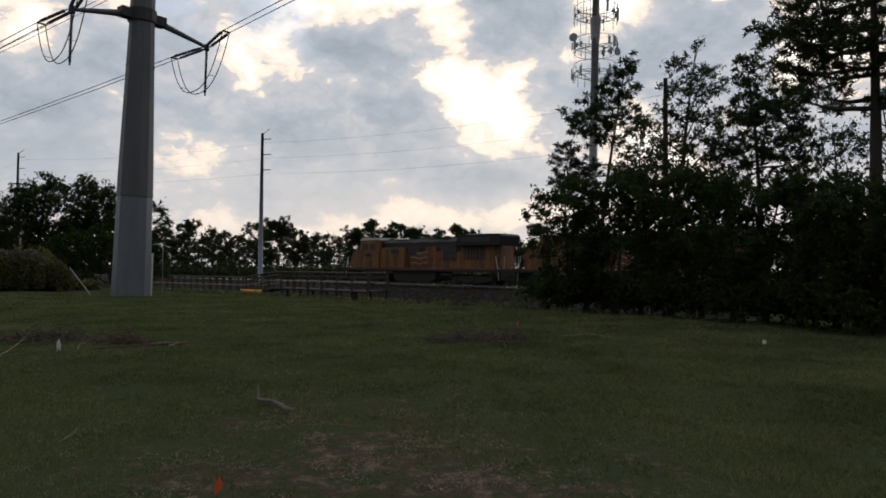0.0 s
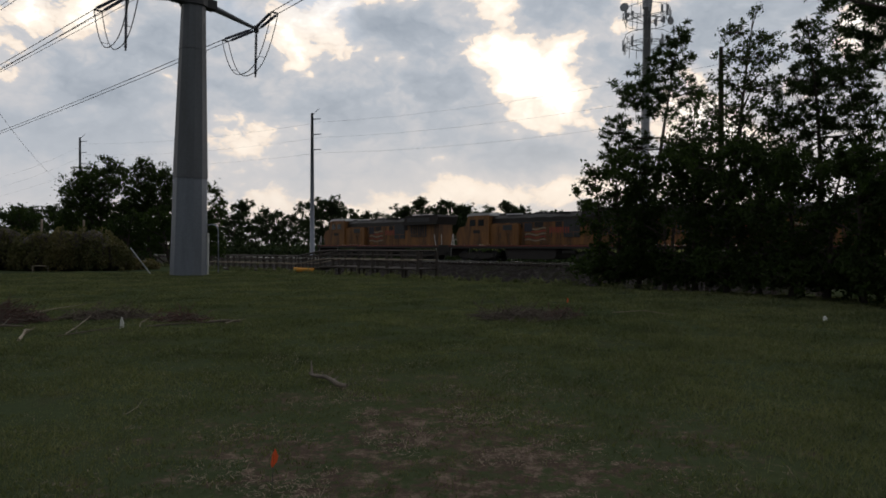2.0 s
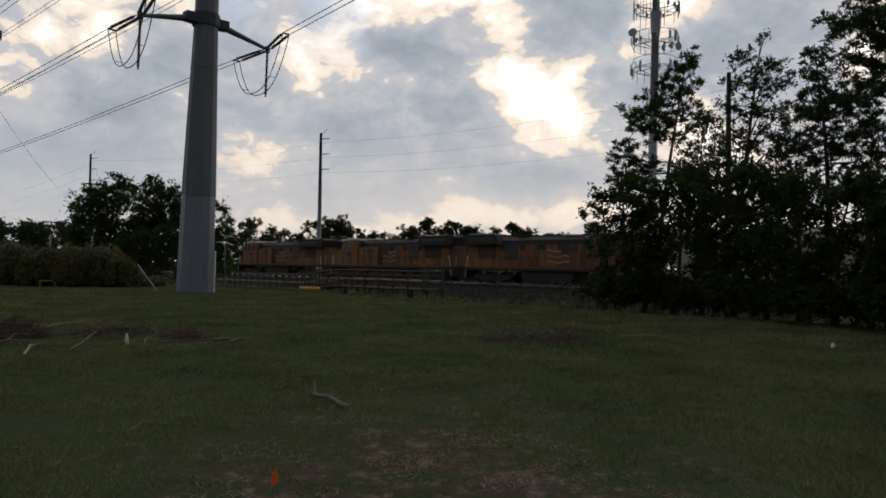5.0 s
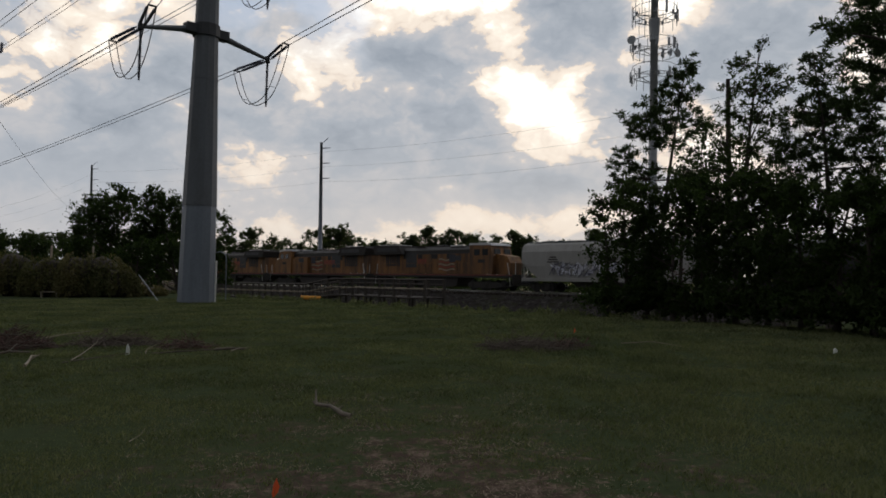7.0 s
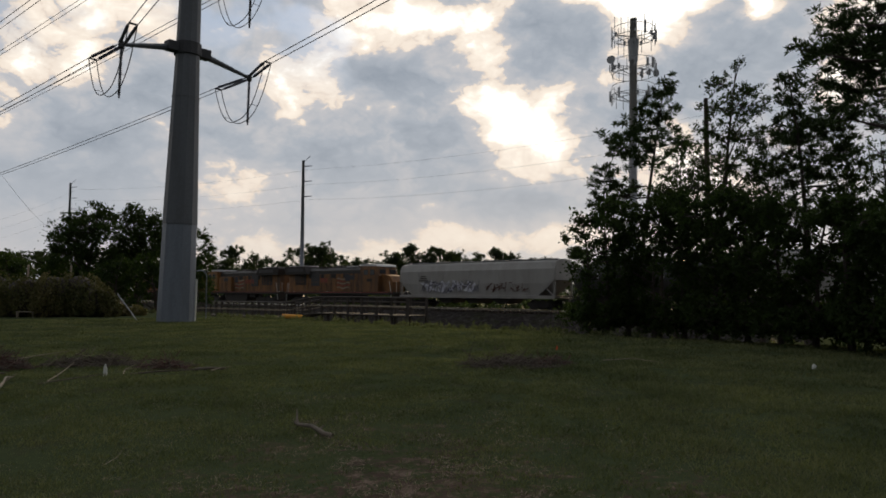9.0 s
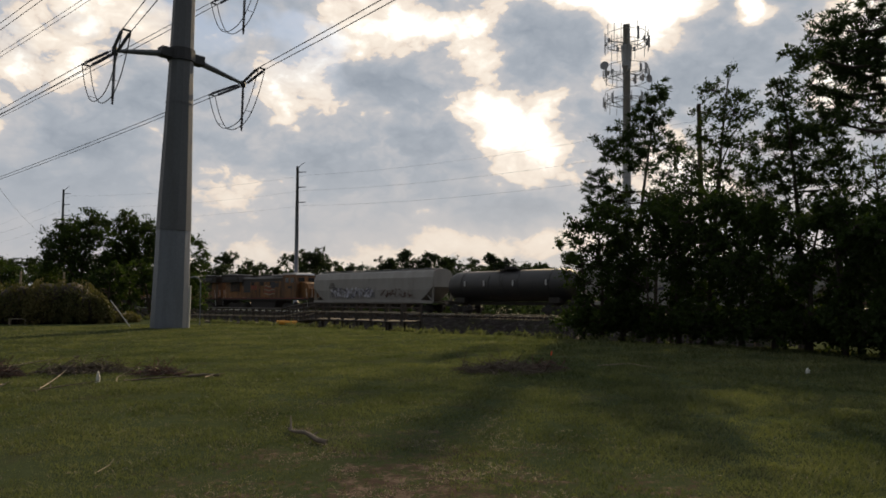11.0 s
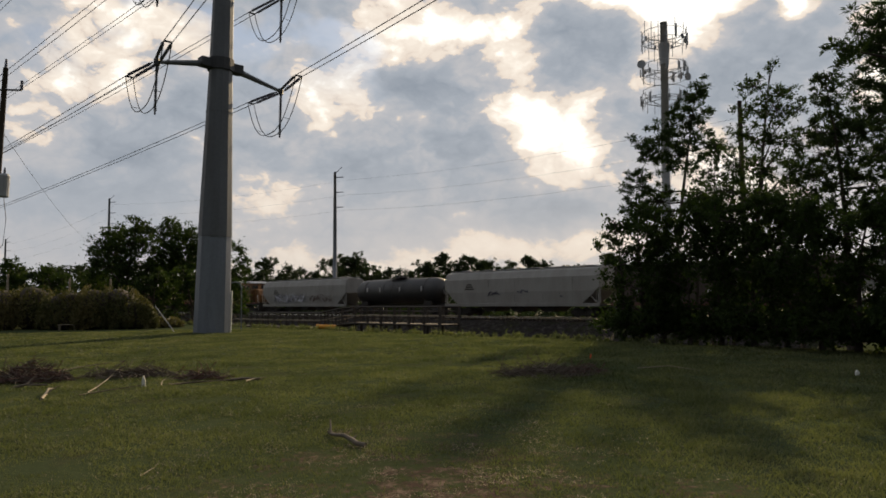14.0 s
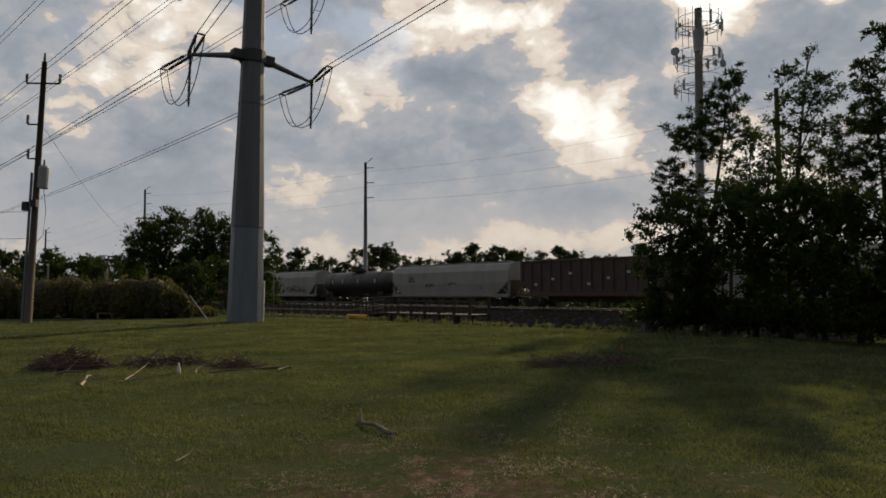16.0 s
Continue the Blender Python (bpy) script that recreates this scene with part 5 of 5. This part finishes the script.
    stick([(-6.5, 12.3, 0), (-6.3, 12.6, 0.02), (-6.1, 12.9, 0.04), (-5.8, 13.3, 0.06)], 0.012, TWIG, "thin grey stick on the grass", [(1, (-0.2, 0.3, 0.12))])
    stick([(-5.7, 13.8, 0), (-5.75, 14.0, 0.08), (-5.65, 14.3, 0.16)], 0.011, PALEWOOD, "short forked pale stick", [(1, (0.22, 0.2, 0.02))])
    stick([(-5.6, 13.9, 0), (-5.2, 14.2, 0.02), (-4.6, 14.5, 0.02), (-4.0, 14.8, 0.0)], 0.018, TWIG, "long thin dark branch on the grass")
    stick([(-4.6, 14.6, 0.01), (-4.3, 14.55, 0.04), (-4.0, 14.6, 0.03)], 0.03, GREYWOOD, "dark broken piece of branch on the grass")
    stick([(-4.2, 14.3, 0.02), (-4.1, 14.5, 0.05), (-3.95, 14.85, 0.05)], 0.015, PALEWOOD, "broken pale branch end")
    stick([(-6.85, 11.8, 0), (-7.0, 12.2, 0.05), (-7.2, 12.6, 0.08), (-7.3, 13.0, 0.04)], 0.026, PALEWOOD, "split pale log with a ragged end", [(1, (0.15, 0.1, 0.12))])
    stick([(-8.5, 13.7, 0), (-8.2, 13.6, 0.06), (-7.9, 13.8, 0.02)], 0.03, GREYWOOD, "dark stubby log before the brush heap", [(1, (0.05, 0.2, 0.14))])
    stick([(-9.2, 16.6, 0.05), (-8.7, 16.7, 0.14), (-8.2, 16.9, 0.2)], 0.014, PALEWOOD, "bleached stick on the brush")
    stick([(-2.95, 6.75, 0), (-2.9, 6.95, 0.03), (-2.94, 7.15, 0.05)], 0.005, PALEWOOD, "small pale twig in the grass")
    stick([(0.3, 4.3, 0), (0.5, 4.15, 0.0), (0.75, 4.0, 0.0)], 0.008, TWIG, "thin twig on the bare soil")
    stick([(4.2, 17.0, 0), (4.9, 16.8, 0.06), (5.4, 16.2, 0.02)], 0.014, PALEWOOD, "thin bleached branch on the grass")

    def pile(x, y, wide, deep, high, n, seed, mat, label):
        rng = np.random.default_rng(seed)
        root = thing("brush_pile", pose(x, y, ground_height(x, y)), label, "brush pile", "piles of cut brush")
        for shade in (0, 1):
            bm = bmesh.new()
            for _ in range(n // 2):
                a = rng.uniform(0, math.tau)
                r = rng.random() ** 0.6
                c = Vector((wide * r * math.cos(a), deep * r * math.sin(a), 0.02 + high * (1 - r) * rng.random()))
                d = Vector((rng.normal(), rng.normal() * 0.5, rng.normal() * 0.25)).normalized() * rng.uniform(0.15, 0.5) * wide * 0.7
                e = c + d * 0.5 + Vector(rng.normal(size=3)) * 0.04
                lift = Vector((0, 0, max(0, 0.02 - min((c - d).z, (c + d).z))))
                tube(bm, [c - d + lift, e + lift, c + d + lift], [0.009, 0.007, 0.003], 4, caps=False)
            tagged(part("brushwood", bm, mat if shade else TWIG, root, "tangled thin dead wood"), kind="stuff")
    pile(1.9, 15.4, 1.0, 0.8, 0.24, 260, 1, TWIG, "low heap of cut brush and twigs")
    pile(2.7, 15.6, 0.5, 0.45, 0.24, 140, 2, BARNRED, "small heap of reddish dead brush")
    pile(-8.9, 14.9, 0.8, 0.6, 0.5, 420, 3, BARNRED, "heap of reddish brown dead brush")
    pile(-7.1, 15.6, 1.0, 0.5, 0.24, 200, 4, TWIG, "flat heap of grey dead twigs")
    pile(-5.3, 15.0, 0.6, 0.35, 0.24, 150, 5, BARNRED, "small heap of dark dead twigs")
    pile(-10.5, 13.9, 0.6, 0.4, 0.4, 130, 6, TWIG, "heap of dead twigs at the rim of the field")


build_clutter()


# ---- grass blades ----
def build_grass():
    rng = np.random.default_rng(77)
    n = 900000
    d = 1.6 + 44 * rng.random(n) ** 2.0
    az = np.radians(rng.uniform(-41, 41, n))
    x, y = d * np.sin(az), d * np.cos(az)
    q = x * ACROSS.x + (y - AHEAD) * ACROSS.y
    inside = q < -28.5
    x, y, d, q = x[inside], y[inside], d[inside], q[inside]
    patch = np.array([noise.noise((a * 0.9, b * 0.9, 21)) + 0.8 * noise.noise((a * 3.2, b * 3.2, 5)) for a, b in zip(x, y)])
    bare = np.clip(np.exp(-((x / 2.8) ** 2 + ((y - 4.4) / 3.8) ** 2)) * (1.15 + 1.7 * patch), 0, 1)
    keep = (rng.random(len(x)) > bare * 0.97) & (rng.random(len(x)) < 0.8 + 0.7 * patch)
    x, y, d, q, patch = x[keep], y[keep], d[keep], q[keep], patch[keep]
    n = len(x)
    swell = np.array([0.05 * noise.noise((a * 0.25, b * 0.25, 0)) + 0.02 * noise.noise((a * 1.1, b * 1.1, 3)) for a, b in zip(x, y)])
    z = np.interp(q, [p[0] for p in PROFILE], [p[1] for p in PROFILE]) + swell
    h = (0.012 + 0.026 * rng.random(n) ** 1.5) * (1 + 0.9 * np.clip(patch, -0.6, 1)) * (1 + 0.5 * np.clip(x / 3, 0, 1)) * (1 + 0.02 * d)
    w = 0.0016 + 0.00075 * d
    a = rng.uniform(0, math.tau, n)
    lean = rng.normal(size=(n, 2)) * 0.7 * h[:, None]
    dx, dy = np.cos(a) * w, np.sin(a) * w
    tri = np.stack([np.stack([x - dx, y - dy, z - 0.01], 1), np.stack([x + dx, y + dy, z - 0.01], 1),
                    np.stack([x + lean[:, 0], y + lean[:, 1], z + h], 1)], 1).reshape(-1, 3)
    me = bpy.data.meshes.new("grass")
    me.from_pydata(tri.tolist(), [], np.arange(n * 3).reshape(-1, 3).tolist())
    me.materials.append(GRASSBLADE)
    tagged(new("grass", me), "short mown grass blades over the field", "grass", kind="stuff")
    # flecks of dead straw
    m = 22000
    d = 2.6 + 9 * rng.random(m) ** 1.4
    az = np.radians(rng.normal(-3, 13, m))
    x, y = d * np.sin(az), d * np.cos(az)
    clump = np.array([noise.noise((a * 1.6, b * 1.6, 4)) for a, b in zip(x, y)])
    keep = clump > 0.08
    x, y = x[keep], y[keep]
    m = len(x)
    z = np.array([ground_height(a, b) for a, b in zip(x, y)]) + 0.008 + 0.03 * rng.random(m)
    a = rng.uniform(0, math.tau, m)
    ln, wd = rng.uniform(0.006, 0.026, m), rng.uniform(0.001, 0.0032, m)
    ux, uy = np.cos(a), np.sin(a)
    tilt = rng.normal(size=m) * 0.25 * ln
    quad = np.stack([np.stack([x - ux * ln - uy * wd, y - uy * ln + ux * wd, z - tilt], 1), np.stack([x - ux * ln + uy * wd, y - uy * ln - ux * wd, z - tilt], 1),
                     np.stack([x + ux * ln + uy * wd, y + uy * ln - ux * wd, z + tilt], 1), np.stack([x + ux * ln - uy * wd, y + uy * ln + ux * wd, z + tilt], 1)], 1).reshape(-1, 3)
    me = bpy.data.meshes.new("straw")
    me.from_pydata(quad.tolist(), [], np.arange(m * 4).reshape(-1, 4).tolist())
    me.materials.append(STRAW)
    tagged(new("straw", me), "scattered flecks of pale dead straw on the soil", "straw", kind="stuff")
    # rank weeds along the rim of the field and on the bank
    centres, radii = [], []
    for _ in range(700):
        s, q = rng.uniform(-42, 40), rng.choice([rng.normal(-29.5, 0.7), rng.normal(-11, 2.5)], p=[0.55, 0.45])
        p = rail(s, q)
        if q > -25 or rng.random() < 0.8:
            centres.append((p.x, p.y, ground_height(p.x, p.y) + 0.12))
            radii.append(rng.uniform(0.12, 0.35))
    root = tagged(new("weeds"), "rank weeds along the ditch and ballast bank", "weeds", kind="stuff")
    leaf_mesh("weed_leaves", centres, radii, 40, 0.045, GRASSBLADE, root, rng, -0.6, 1.8)


build_grass()


# ---- an unseen cloud, added to shade the field until it drifts off the sun ----
def build_shading_cloud():
    rng = np.random.default_rng(3)
    bm = bmesh.new()
    for i in range(44):
        u, v = (i / 9 - 1, 0.0) if i < 19 else (rng.uniform(-1, 1), rng.uniform(0.15, 1))
        r = rng.uniform(46, 52) if i < 19 else rng.uniform(45, 65)
        bmesh.ops.create_icosphere(bm, subdivisions=3, radius=r, matrix=Matrix.Translation((u * 160, rng.uniform(-30, 30), 50 + v * 220)))
    for v in bm.verts:
        v.co += Vector(noise.noise_vector(v.co * 0.03)) * 7
    ob = part("cloud", bm, CLOUDGREY, None, smooth=True)
    return tagged(ob, "unseen grey cloud added to block the sun, then drift off it", "cloud", kind="structure")


cloud = build_shading_cloud()


def motions():
    times = sorted(set([0, 0.1, 0.3] + [0.5 + 0.5 * i for i in range(31)] + [15.7, 15.9, 16]))
    for root, front, length, reverse in moving:
        rows = []
        for t in times:
            at = rail(front + SPEED * t - (length if reverse else 0), 0)
            rows.append((t, Matrix.Translation(at) @ pose(0, 0, 0, 0, 0, TRACK_YAW + (180 if reverse else 0))))
        walk(root, rows)
    backward = {root.name for root, front, length, reverse in moving if reverse}
    for wheel, x, radius in rolling:
        way = -1 if wheel.parent.parent.name in backward else 1
        step = math.degrees(SPEED * 0.1 / radius) * way
        walk(wheel, [(k * 0.1, pose(x, 0, radius, 0, step * k, 0)) for k in range(161)])
    # the added cloud climbs above the view and lets the sun through
    rise = SUN_DIR.cross(Vector((1, 0, 0))).normalized()
    rise = rise if rise.z > 0 else -rise
    start = SUN_DIR * 3500 - rise * 103
    yaw = -math.degrees(SUN_AZ)
    walk(cloud, [(t, Matrix.Translation(start + rise * 10.5 * t) @ pose(0, 0, 0, 0, 0, yaw)) for t in times])


motions()
